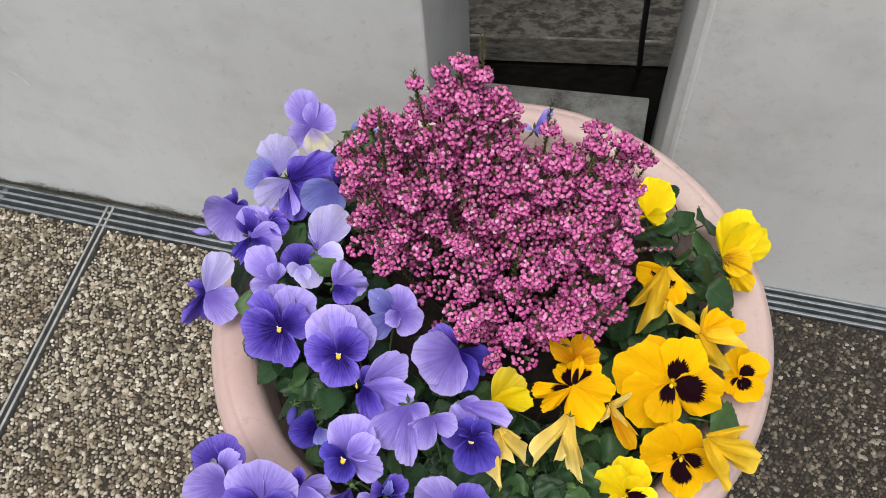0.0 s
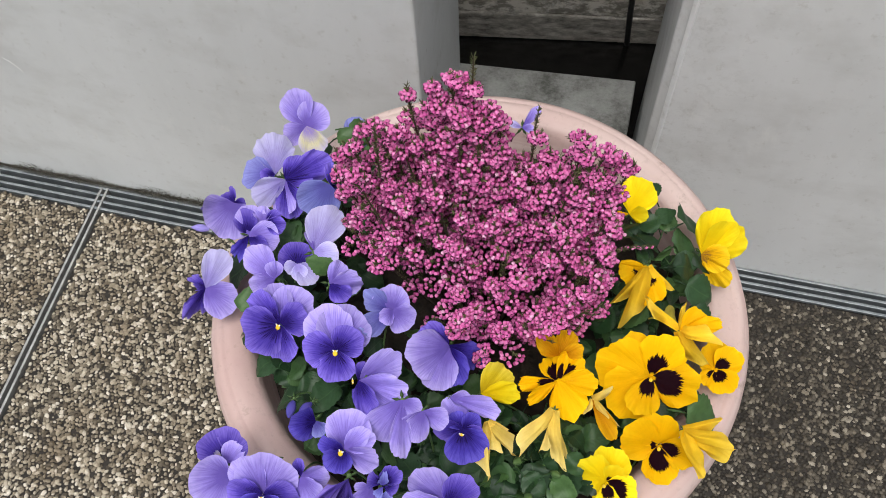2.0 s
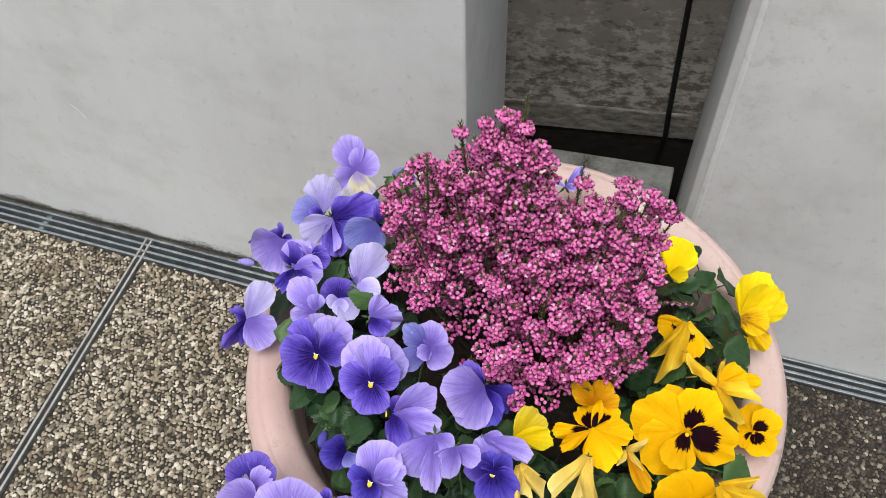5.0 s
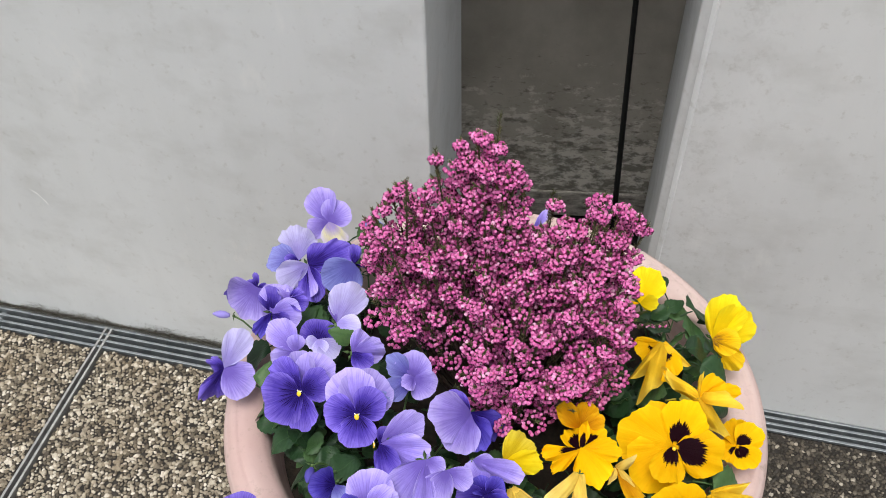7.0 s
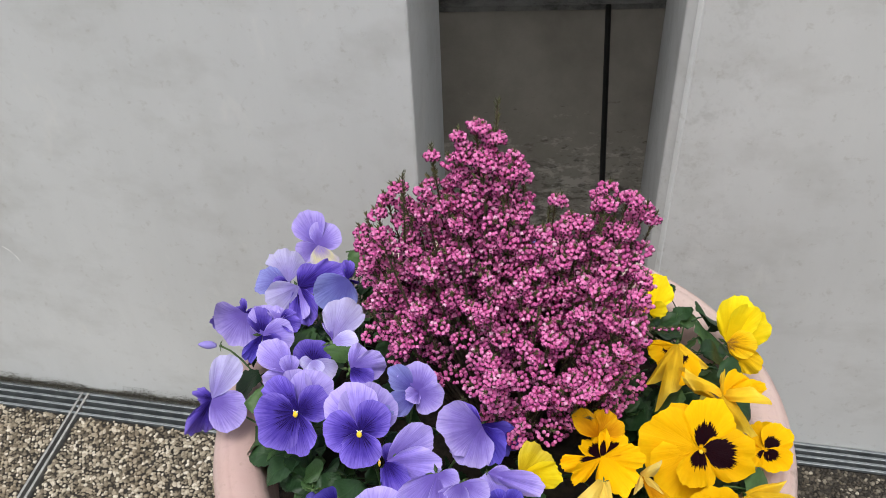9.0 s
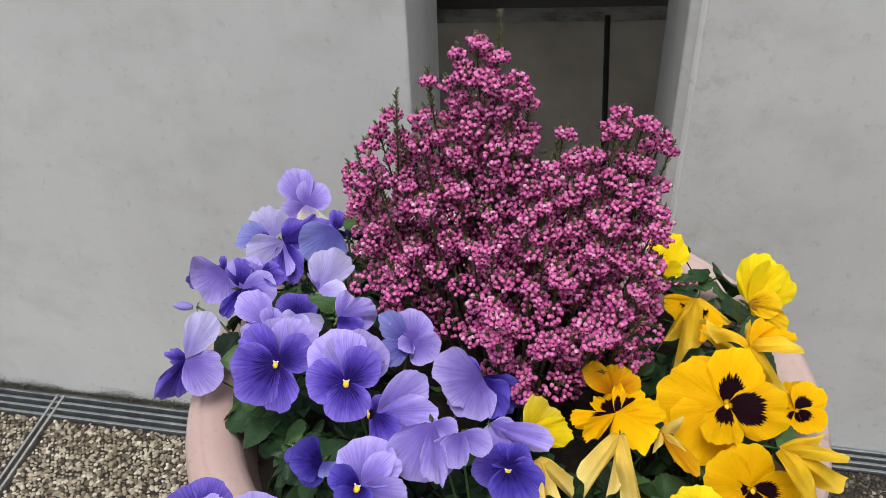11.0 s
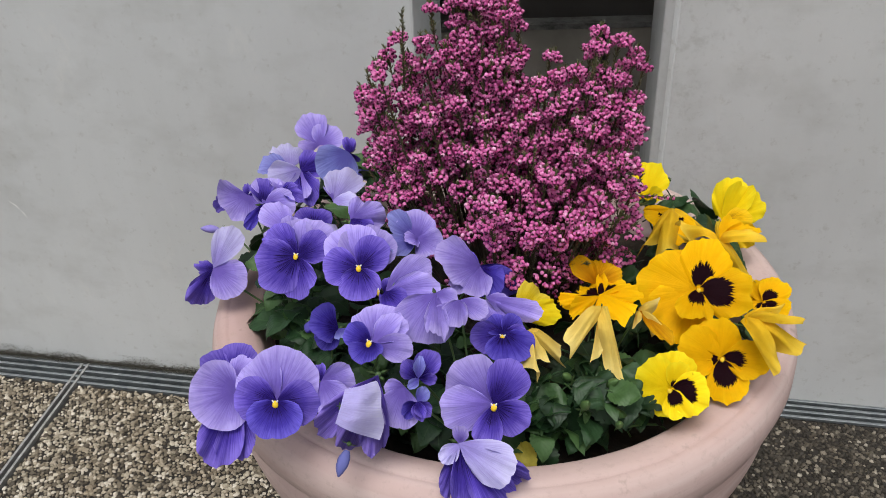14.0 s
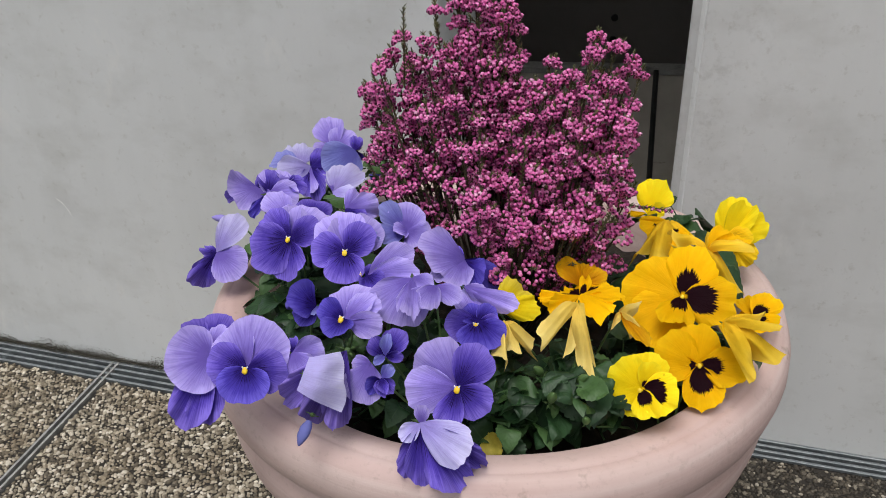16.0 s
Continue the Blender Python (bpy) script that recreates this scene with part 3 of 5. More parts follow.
part("filler", box(-0.16, 0.30, 0.330, 0.3395, -0.60, -0.004), M_BED, pavement)
part("filler", box(0.30, 3.0, 0.3725, 0.3727, -0.60, -0.004), M_BED, pavement)


def drain(name, x0, x1, y0, y1, label):
    """A steel channel with lengthwise bars over a dark slot."""
    top = empty(name, (0, 0, 0))
    tagged(top, label, "drain", kind="structure")
    part("channel", box(x0, x1, y0 + 0.001, y1 - 0.001, -0.60, -0.022), M_TROUGH, top)
    n = 4
    for i in range(n):
        y = y0 + 0.003 + (y1 - y0 - 0.006) * i / (n - 1)
        part("bar", box(x0, x1, y - 0.0028, y + 0.0028, -0.024, 0.001, 0.001), M_STEEL, top)
    x = x0 + 0.16
    while x < x1:
        part("spacer", box(x, x + 0.012, y0 + 0.006, y1 - 0.006, -0.022, -0.009), M_STEEL, top)
        x += 0.55


drain("drain_left", -4.0, 0.29, 0.273, 0.325, "galvanised slotted drain along the wall foot")
drain("drain_right", 0.192, 4.0, 0.373, 0.4185, "galvanised slotted drain along the wall foot")
for jx in JOINTS:
    far = 0.3235 if jx < 0.2 else 0.262
    strip = empty("slot_strip", (0, 0, 0))
    tagged(strip, "pair of narrow steel strips in a paving joint", "joint strip", kind="structure")
    for off in (-0.0085, 0.0040):
        corners = [(joint_x(jx, -2.4) + off, -2.4), (joint_x(jx, -2.4) + off + 0.0045, -2.4), (joint_x(jx, far) + off + 0.0045, far), (joint_x(jx, far) + off, far)]
        part("strip", prism(corners, -0.03, 0.0025 if jx < 0.2 else 0.001), M_STRIP, strip)

# pebbles of the paving
rng = np.random.default_rng(7)


def pebble_field(name, x0, x1, y0, y1, spacing, bright, swell, material, label):
    xs, ys = np.meshgrid(np.arange(x0, x1, spacing), np.arange(y0, y1, spacing * 0.87))
    xs[1::2] += spacing / 2
    p = np.stack([xs.ravel(), ys.ravel()], 1) + rng.normal(0, spacing * 0.15, (xs.size, 2))
    keep = (p[:, 1] < y1 - 0.002) & (p[:, 0] > x0)
    for jx in JOINTS:
        keep &= np.abs(p[:, 0] - (jx + SKEW * (p[:, 1] - 0.30))) > 0.0145
    keep &= np.hypot(p[:, 0], p[:, 1]) > 0.20
    keep &= rng.random(len(p)) < bright
    p = p[keep]
    n = len(p)
    ring = [(math.cos(k * math.pi / 3), math.sin(k * math.pi / 3)) for k in range(6)]
    t = np.array([(c, s, -0.55) for c, s in ring] + [(1.0 * c, 1.0 * s, 0.15) for c, s in ring] + [(0.60 * c, 0.60 * s, 0.56) for c, s in ring])
    f = [(r + k, r + (k + 1) % 6, r + 6 + (k + 1) % 6, r + 6 + k) for r in (0, 6) for k in range(6)] + [(12, 13, 14, 15, 16, 17)]
    size = spacing * np.clip(rng.lognormal(swell, 0.26, n), 0.24, 0.78)
    scales = np.stack([size * rng.uniform(0.85, 1.25, n), size * rng.uniform(0.75, 1.08, n), size * rng.uniform(0.65, 0.95, n)], 1)
    axes = np.stack([rng.normal(0, 0.16, n), rng.normal(0, 0.16, n), np.ones(n)], 1)
    places = np.stack([p[:, 0], p[:, 1], np.full(n, -0.0024)], 1)
    poses = frames_of(axes, rng.uniform(0, 6.28, n), places, scales)
    poses = poses[rng.permutation(n)]
    for k in range(5):
        cut = t * (1 + rng.normal(0, 0.24, t.shape))
        ob = scatter(name, cut, f, poses[k::5], [material], smooth=True)
        ob.parent = pavement
        tagged(ob, label, kind="stuff")


pebble_field("pebbles", -1.55, -0.02, -0.62, 0.271, 0.0072, 0.97, -0.74, M_STONE, "beige and brown river pebbles set in dark mortar")
pebble_field("pebbles", 0.31, 1.10, -0.50, 0.370, 0.0066, 0.97, -0.70, M_DULL, "darkened pebbles set in dark mortar")

# moss and grit in the seam at each wall's foot
for x0, x1, y, count in ((-1.7, LEFT_X, LEFT_Y, 30000), (RIGHT_X + 0.5, 1.2, RIGHT_Y, 120)):
    x = rng.uniform(x0, x1, count)
    clump = 0.5 + 0.5 * np.sin(x * 37) * np.sin(x * 11.3 + 1)
    h = rng.exponential(0.0054, count) * (0.35 + clump)
    places = np.stack([x, y - rng.exponential(0.0022, count) * (0.5 + clump) - 0.0005, np.clip(h, 0, 0.026)], 1)
    s = rng.uniform(0.0004, 0.0013, count)
    t = [(1, 0, 0), (0, 1, 0), (-1, 0, 0), (0, -1, 0), (0, 0, 1), (0, 0, -1)]
    f = [(k, (k + 1) % 4, 4) for k in range(4)] + [((k + 1) % 4, k, 5) for k in range(4)]
    ob = scatter("moss", t, f, frames_of(rng.normal(0, 1, (count, 3)), rng.uniform(0, 6, count), places, np.stack([s, s * 0.8, s * 0.7], 1)), [M_MOSS])
    tagged(ob, "dark dry moss and grit along the foot of the wall", "moss", kind="stuff")

# ---- the pot ----
PROFILE = ((0.0, 0.36), (0.228, 0.36), (0.246, 0.44), (0.254, 0.480), (0.2575, 0.493), (0.264, 0.500), (0.278, 0.503), (0.2855, 0.5030), (0.2870, 0.5014), (0.2885, 0.5024), (0.294, 0.501), (0.302, 0.494),
           (0.3065, 0.482), (0.3070, 0.466), (0.3030, 0.450), (0.2960, 0.4405), (0.2915, 0.4370), (0.2920, 0.4325), (0.2945, 0.422), (0.2940, 0.402), (0.2890, 0.380),
           (0.2810, 0.366), (0.2745, 0.360), (0.2705, 0.340), (0.2580, 0.26), (0.2420, 0.16), (0.2290, 0.06), (0.2250, 0.030), (0.2290, 0.020), (0.2280, 0.002), (0.2200, -0.002), (0.0, -0.002))
SEG = 128


def turned(profile):
    """One fired piece turned round the upright axis, slightly out of true."""
    bm = bmesh.new()
    ring = None
    for r, z in profile:
        if r == 0:
            now = [bm.verts.new((0, 0, z))]
        else:
            now = []
            for k in range(SEG):
                a = 2 * math.pi * k / SEG
                w = 1 + 0.004 * noise.noise((2 * math.cos(a), 2 * math.sin(a), z * 6)) + 0.0012 * noise.noise((14 * math.cos(a), 14 * math.sin(a), z * 40))
                now.append(bm.verts.new((r * w * math.cos(a), r * w * math.sin(a), z)))
        if ring:
            for k in range(SEG):
                j = (k + 1) % SEG
                if len(ring) == 1:
                    bm.faces.new((ring[0], now[j], now[k]))
                elif len(now) == 1:
                    bm.faces.new((ring[k], ring[j], now[0]))
                else:
                    bm.faces.new((ring[k], ring[j], now[j], now[k]))
        ring = now
    return bm


pot = empty("flower_pot", (0, 0, 0))
tagged(pot, "large round bleached pink terracotta flower pot, rolled rim", "flower pot")
for piece, first, last, label in (("rim", 0, 16, "thick rolled rim"), ("collar", 16, 22, "rounded collar under the rim"), ("body", 22, len(PROFILE) - 1, "tapering pot body")):
    part(piece, turned(PROFILE[first:last + 1]), M_POT, pot, label, smooth=True)

bm = bmesh.new()
rings = []
SOIL_Z = 0.452
for i in range(26):
    r = 0.2505 * i / 25
    rings.append([bm.verts.new((r * math.cos(a), r * math.sin(a), SOIL_Z + 0.014 * noise.noise((38 * r * math.cos(a), 38 * r * math.sin(a), 2)) + 0.006 * noise.noise((120 * r * math.cos(a), 120 * r * math.sin(a), 5)) - 0.01 * (r / 0.25) ** 4)) for a in (2 * math.pi * k / 90 for k in range(90))])
for p, q in zip(rings, rings[1:]):
    for k in range(90):
        bm.faces.new((p[k], q[k], q[(k + 1) % 90], p[(k + 1) % 90]))
soil = part("potting_soil", bm, M_SOIL, smooth=True)
tagged(soil, "dark moist potting soil filling the pot", "soil", kind="stuff")


# ---- pansies ----
def facing(az, el):
    """A direction: az 0 towards the front of the pot (-y), positive to its right; el above level."""
    a, e = radians(az), radians(el)
    return Vector((math.sin(a) * math.cos(e), -math.cos(a) * math.cos(e), math.sin(e)))


def fan_angle(ratio, power):
    """Half the opening angle of a fan-shaped petal whose width over length is ratio."""
    lo, hi = 0.05, 2.3
    for _ in range(30):
        mid = (lo + hi) / 2
        widest = max(math.cos(math.pi / 2 * k / 40) ** power * math.sin(mid * k / 40) for k in range(41))
        lo, hi = (mid, hi) if 2 * widest < ratio else (lo, mid)
    return lo


def petal_mesh(length, width, seed, bend=16.0, cup=0.06, ruffle=0.05, frill=0.014, notch=0.0):
    """A petal that fans out from the origin to its tip on +y, face up. bend: degrees its arc turns back; cup: how far its sides rise."""
    rnd = random.Random(seed)
    bm = bmesh.new()
    uvl = bm.loops.layers.uv.new("UVMap")
    NV, NU = 10, 28
    ph = [rnd.uniform(0, 6.28) for _ in range(8)]
    lop, power = rnd.uniform(-0.08, 0.08), rnd.uniform(0.30, 0.42)
    amax = fan_angle(width / length, power)
    th = radians(bend) if abs(bend) > 1 else radians(1)
    chord = 2 * math.sin(th / 2) / th
    grid, chart = [], {}
    for i in range(NV + 1):
        v = (i / NV) ** 0.9
        row = []
        for j in range(NU + 1):
            u = -1 + 2 * j / NU
            a = amax * u
            r = max(0.03, math.cos(math.pi / 2 * u)) ** power
            r *= 1 + lop * u - notch * math.exp(-((u - 2 * lop) / 0.14) ** 2)
            r *= 1 + frill * (math.sin(5 * u + ph[0]) + 0.8 * math.sin(11 * u + ph[1]) + 0.6 * math.sin(23 * u + ph[2]) + 0.4 * math.sin(41 * u + ph[3]))
            x, q = r * v * math.sin(a), r * v * math.cos(a)
            y = (math.sin(th / 2) - math.sin(th / 2 - th * q)) / th / chord
            z = (math.cos(th / 2 - th * q) - math.cos(th / 2)) / th / chord
            z += cup * 4 * x * x * v
            z += ruffle * v ** 2 * (math.sin(2.8 * u + ph[4]) + 0.6 * math.sin(6.5 * u + ph[5] + 2 * v))
            z += (0.32 * ruffle + 0.004) * v ** 5 * (math.sin(15 * u + ph[6]) + 0.8 * math.sin(27 * u + ph[7]))
            z += 0.016 * v * math.sin(9.5 * u + ph[1] + 1.5 * v) + 0.006 * v * math.sin(33 * u + ph[0])
            vert = bm.verts.new((length * x, length * y, length * z))
            chart[vert] = ((u + 1) / 2, v)
            row.append(vert)
        grid.append(row)
    for i in range(NV):
        for j in range(NU):
            face = bm.faces.new((grid[i][j], grid[i][j + 1], grid[i + 1][j + 1], grid[i + 1][j]))
            for loop in face.loops:
                loop[uvl].uv = chart[loop.vert]
    bmesh.ops.remove_doubles(bm, verts=bm.verts[:], dist=1e-6)
    return bm


def withered_mesh(length, width, seed):
    """A spent petal: a limp trumpet, folded along its middle, that flares to a slanted end with one sharp corner."""
    rnd = random.Random(seed)
    bm = bmesh.new()
    uvl = bm.loops.layers.uv.new("UVMap")
    NV, NU = 14, 16
    ph = [rnd.uniform(0, 6.28) for _ in range(5)]
    lean, twist, fold = rnd.uniform(-0.3, 0.3), radians(rnd.uniform(-40, 40)), radians(rnd.uniform(25, 55) if width < 0.8 * length else 14)
    crease, hang = rnd.uniform(-0.25, 0.25), rnd.choice((-1, 1)) * rnd.uniform(0.16, 0.30)
    grid, chart = [], {}
    for i in range(NV + 1):
        v = i / NV
        row = []
        for j in range(NU + 1):
            u = -1 + 2 * j / NU
            reach = 0.98 - 0.10 * u * u + hang * u * v + 0.03 * math.sin(5 * u + ph[0])
            w = width * (0.34 + 0.30 * v)
            off = u - crease
            x = w * (crease + off * math.cos(fold))
            z = -w * math.sin(fold) * (math.sqrt(off * off + 0.006) - 0.4)
            z += 0.10 * length * v ** 3 * math.sin(2.4 * u + ph[1])
            z += 0.020 * length * v * math.sin(6 * u + 5 * v + ph[3]) + 0.006 * length * math.sin(9 * u + 9 * v + ph[2])
            c, t = math.cos(twist * v), math.sin(twist * v)
            x, z = c * x - t * z, t * x + c * z
            vert = bm.verts.new((x + lean * w * v, length * v * reach, z + 0.16 * length * math.sin(1.5 * math.pi * v)))
            chart[vert] = ((u + 1) / 2, v)
            row.append(vert)
        grid.append(row)
    for i in range(NV):
        for j in range(NU):
            face = bm.faces.new((grid[i][j], grid[i][j + 1], grid[i + 1][j + 1], grid[i + 1][j]))
            for loop in face.loops:
                loop[uvl].uv = chart[loop.vert]
    return bm


def heart_mesh(size):
    """Calyx and spur behind the petals: five pointed sepals round a small green knob."""
    bm = bmesh.new()
    bmesh.ops.create_icosphere(bm, subdivisions=2, radius=0.10 * size, matrix=Matrix.LocRotScale((0, 0, -0.25 * size), None, (1, 1, 0.9)))
    for k in range(5):
        a = 2 * math.pi * k / 5 + 0.3
        d, n = Vector((math.cos(a), math.sin(a), 0)), Vector((-math.sin(a), math.cos(a), 0))
        tip = bm.verts.new(d * 0.40 * size + Vector((0, 0, -0.30 * size)))
        mid1, mid2 = bm.verts.new(d * 0.2 * size + n * 0.07 * size + Vector((0, 0, -0.24 * size))), bm.verts.new(d * 0.2 * size - n * 0.07 * size + Vector((0, 0, -0.24 * size)))
        base = bm.verts.new(Vector((0, 0, -0.22 * size)))
        ridge = bm.verts.new(d * 0.2 * size + Vector((0, 0, -0.27 * size)))
        for f in ((base, mid2, ridge), (base, ridge, mid1), (ridge, mid2, tip), (ridge, tip, mid1), (base, mid1, mid2), (mid1, tip, mid2)):
            bm.faces.new(f)
    return bm


def plant(name, x, y, label, category="pansy"):
    ob = empty(name, (x, y, SOIL_Z - 0.004))
    return tagged(ob, label, category, group="pansies in the pot")


def stem(owner, tip, away, radius=0.0011):
    """A stalk from the plant's crown that hooks over behind the bloom."""
    base = Vector(owner.location) + Vector((0.25 * (tip.x - owner.location.x), 0.25 * (tip.y - owner.location.y), 0))
    hook = 0.35 if away.z > 0.1 else 1.0
    neck = tip + hook * (away * 0.020 + Vector((0, 0, 0.004)))
    pts = []
    for i in range(9):
        s = i / 8
        q = base * (1 - s) ** 3 + (base + Vector((0, 0, 0.05))) * 3 * s * (1 - s) ** 2 + (neck + hook * away * 0.012 - Vector((0, 0, 0.012))) * 3 * s * s * (1 - s) + (tip + away * 0.004) * s ** 3
        pts.append(q - Vector(owner.location))
    part("stem", tube(pts, [radius] * 9, 6), M_STEM, owner, smooth=True)


def flower(owner, heart, petals, seed, eye=None, stalk=True):
    """One pansy flower. petals: hue, way from the heart to the tip (x, y, z), the way its face looks (az, el), width, bend, cup, ruffle; the hindmost first.
    eye: the way the yellow eye looks, where the throat is open."""
    place = Vector(heart)
    mean = facing(*eye) if eye else sum((facing(p[4], p[5]) for p in petals), Vector()).normalized()
    turn = mean.to_track_quat("Z", "Y").to_matrix().to_4x4()
    spent = petals[0][0].startswith("faded")
    head = part("bloom", heart_mesh(0.008 if len(petals) < 3 else 0.012 if spent else 0.026), M_STEM, owner, smooth=True)
    head.matrix_basis = Matrix.Translation(place - Vector(owner.location)) @ turn
    for i, (hue, dx, dy, dz, az, el, width, bend, cup, ruffle) in enumerate(petals):
        along, face = Vector((dx, dy, dz)), facing(az, el)
        length = along.length
        along.normalize()
        side = along.cross(face).normalized()
        face = side.cross(along).normalized()
        if hue.startswith("faded"):
            bm = withered_mesh(0.92 * length, width, seed + i * 17)
        else:
            bm = petal_mesh(length, width, seed + i * 17, bend, cup, ruffle, 0.028 if hue.startswith(("yellow", "lemon")) else 0.016, 0.07 if eye and i == len(petals) - 1 else 0.0)
        ob = part("petal", bm, PETALS[hue], head, smooth=True)
        ob.matrix_basis = turn.inverted() @ Matrix((side, along, face)).transposed().to_4x4() @ pose(0, 0, (0.0013 if eye else 0.0010) * (i - 0.5 * len(petals)))
    if eye:
        yellow = petals[0][0].startswith(("yellow", "lemon"))
        up = Matrix.Translation(mean * (0.0014 + 0.0008 * len(petals)))
        right = Vector((0, 0, 1)).cross(mean).normalized()
        face_up = Matrix((right, mean.cross(right), mean)).transposed().to_4x4()
        k = 0.0018 if yellow else 0.0025
        bm = bmesh.new()
        bmesh.ops.create_icosphere(bm, subdivisions=2, radius=1.0, matrix=Matrix.LocRotScale((0, -0.0014, 0), None, (k, 1.25 * k, 0.0011)))
        for vert in bm.verts:
            vert.co *= 1 + 0.18 * noise.noise(vert.co * 700 + Vector((seed, 0, 0)))
        ob = part("eye", bm, M_EYE, head, "bright yellow eye", smooth=True)
        ob.matrix_basis = turn.inverted() @ up @ face_up
        if not yellow:
            bm = bmesh.new()
            for k, way in ((-1, 38), (1, -38)):
                bmesh.ops.create_icosphere(bm, subdivisions=1, radius=1.0, matrix=pose(k * 0.0016, 0.0010, 0.0003, 0, 0, way) @ Matrix.Diagonal((0.0008, 0.0017, 0.0006, 1)))
            ob = part("beard", bm, M_BEARD, head, "white hairs beside the eye", smooth=True)
            ob.matrix_basis = turn.inverted() @ up @ face_up
    if stalk:
        inward = Vector((owner.location.x - place.x, owner.location.y - place.y, 0)).normalized()
        stem(owner, place - 0.004 * mean, -mean if eye else (0.6 * inward - 0.4 * mean + Vector((0, 0, -0.7))).normalized())
    return head


def bud(owner, x, y, z, az, el, length=0.022, hue="blue"):
    """A closed flower bud: rolled petals in a green calyx."""
    n = facing(az, el)
    up = Vector((0, 0, 1))
    right = up.cross(n).normalized()
    turn = Matrix((right, n.cross(right), n)).transposed().to_4x4()
    bm = bmesh.new()
    rings = []
    for i in range(8):
        s = i / 7
        r = 0.23 * length * math.sin(math.pi * (0.12 + 0.85 * s)) ** 0.8
        rings.append([bm.verts.new((r * (1 + 0.12 * math.cos(3 * a + 4 * s)) * math.cos(a + 2 * s), r * math.sin(a + 2 * s), length * s)) for a in (2 * math.pi * k / 10 for k in range(10))])
    for p, q in zip(rings, rings[1:]):
        for k in range(10):
            bm.faces.new((p[k], p[(k + 1) % 10], q[(k + 1) % 10], q[k]))
    bm.faces.new(rings[-1])
    ob = part("bud", bm, PETALS[hue] if hue else M_STEM, owner, smooth=True)
    ob.matrix_basis = Matrix.Translation(Vector((x, y, z)) - Vector(owner.location)) @ turn
    part("calyx", heart_mesh(length * 0.95), M_STEM, ob, smooth=True)
    stem(owner, Vector((x, y, z)), -n, 0.0011)


def leaf_mesh(L, W, bend, fold, seed):
    """An oval leaf with a scalloped edge, from its stalk along +y."""
    rnd = random.Random(seed)
    bm = bmesh.new()
    uvl = bm.loops.layers.uv.new("UVMap")
    NV, NU = 21, 6
    ph = rnd.uniform(0, 6)
    B = radians(bend) / L
    chart, grid = {}, []
    for i in range(NV + 1):
        v = i / NV
        w = W * (math.sin(math.pi * min(1, 0.05 + 0.95 * v) ** 0.80) ** 0.75 if v < 1 else 0.02)
        w *= (1.04, 1.0, 0.93)[i % 3]
        row = []
        for j in range(NU + 1):
            u = -1 + 2 * j / NU
            x, s = w / 2 * u, L * v
            y, z = (math.sin(B * s) / B, -(1 - math.cos(B * s)) / B)
            z += fold * abs(x) + 0.06 * W * math.sin(8 * v + 2 * u + ph) - 0.10 * W * u * u * v
            vert = bm.verts.new((x, y, z))
            chart[vert] = ((u + 1) / 2, v)
            row.append(vert)
        grid.append(row)
    for i in range(NV):
        for j in range(NU):
            face = bm.faces.new((grid[i][j], grid[i][j + 1], grid[i + 1][j + 1], grid[i + 1][j]))
            for loop in face.loops:
                loop[uvl].uv = chart[loop.vert]
    tube([(0, -0.018, -0.003), (0, -0.008, 0.0), (0, 0.004, -0.0006)], [0.0011, 0.0011, 0.0007], 5, bm)
    return bm


M_YELLOWED = mat_plain("yellowed_leaf", (0.34, 0.30, 0.03), (0.62, 0.50, 0.06), 60.0, 0.6)
LEAVES = [to_mesh("leaf", leaf_mesh(L, W, bend, fold, i), M_LEAF) for i, (L, W, bend, fold) in enumerate(((0.040, 0.038, 50, 0.25), (0.044, 0.040, 40, 0.15), (0.034, 0.033, 80, 0.3), (0.030, 0.028, 30, 0.6), (0.050, 0.045, 60, 0.2), (0.036, 0.028, -35, 0.45)))]


def leaf(owner, x, y, z, heading, droop, tilt=0.0, size=1.0, kind=0, mesh=None):
    """heading: the way its tip points (degrees, 0 = +x); droop: degrees below level; tilt: roll about its midrib."""
    ob = new("leaf", mesh or LEAVES[kind])
    ob.parent = owner
    m = pose(x, y, z, 0, 0, heading - 90) @ pose(0, 0, 0, -droop, 0, 0) @ pose(0, 0, 0, 0, tilt, 0)
    ob.matrix_basis = Matrix.Translation(-Vector(owner.location)) @ m @ Matrix.Scale(size, 4)
    return ob


# purple pansies
pan_a = plant("pansy_plant", -0.165, 0.055, "purple pansy plant with crowded lilac and violet blooms")
pan_b = plant("pansy_plant", -0.190, -0.070, "purple pansy plant with violet blooms nodding over the rim")
pan_c = plant("pansy_plant", -0.080, -0.150, "purple pansy plant with yellow-eyed violet blooms")
pan_d = plant("pansy_plant", -0.120, -0.205, "purple pansy plant with large open blooms at the rim")
pan_e = plant("pansy_plant", 0.010, -0.205, "purple pansy plant with one bloom hanging over the rim")
flower(pan_a, (-0.2316, 0.1265, 0.5888), (
    ("lilac", -0.0244, 0.0236, 0.0289, 32, 49, 0.040, 10, 0.06, 0.08),
    ("lilac", 0.0134, 0.0251, 0.0140, 29, 48, 0.040, 20, 0.06, 0.08),
    ("lilac", -0.0198, -0.0234, 0.0007, 52, 50, 0.027, 20, 0.06, 0.08),
    ("cream", 0.0205, -0.0284, -0.0155, 63, 63, 0.035, 26, 0.06, 0.08),), 123)
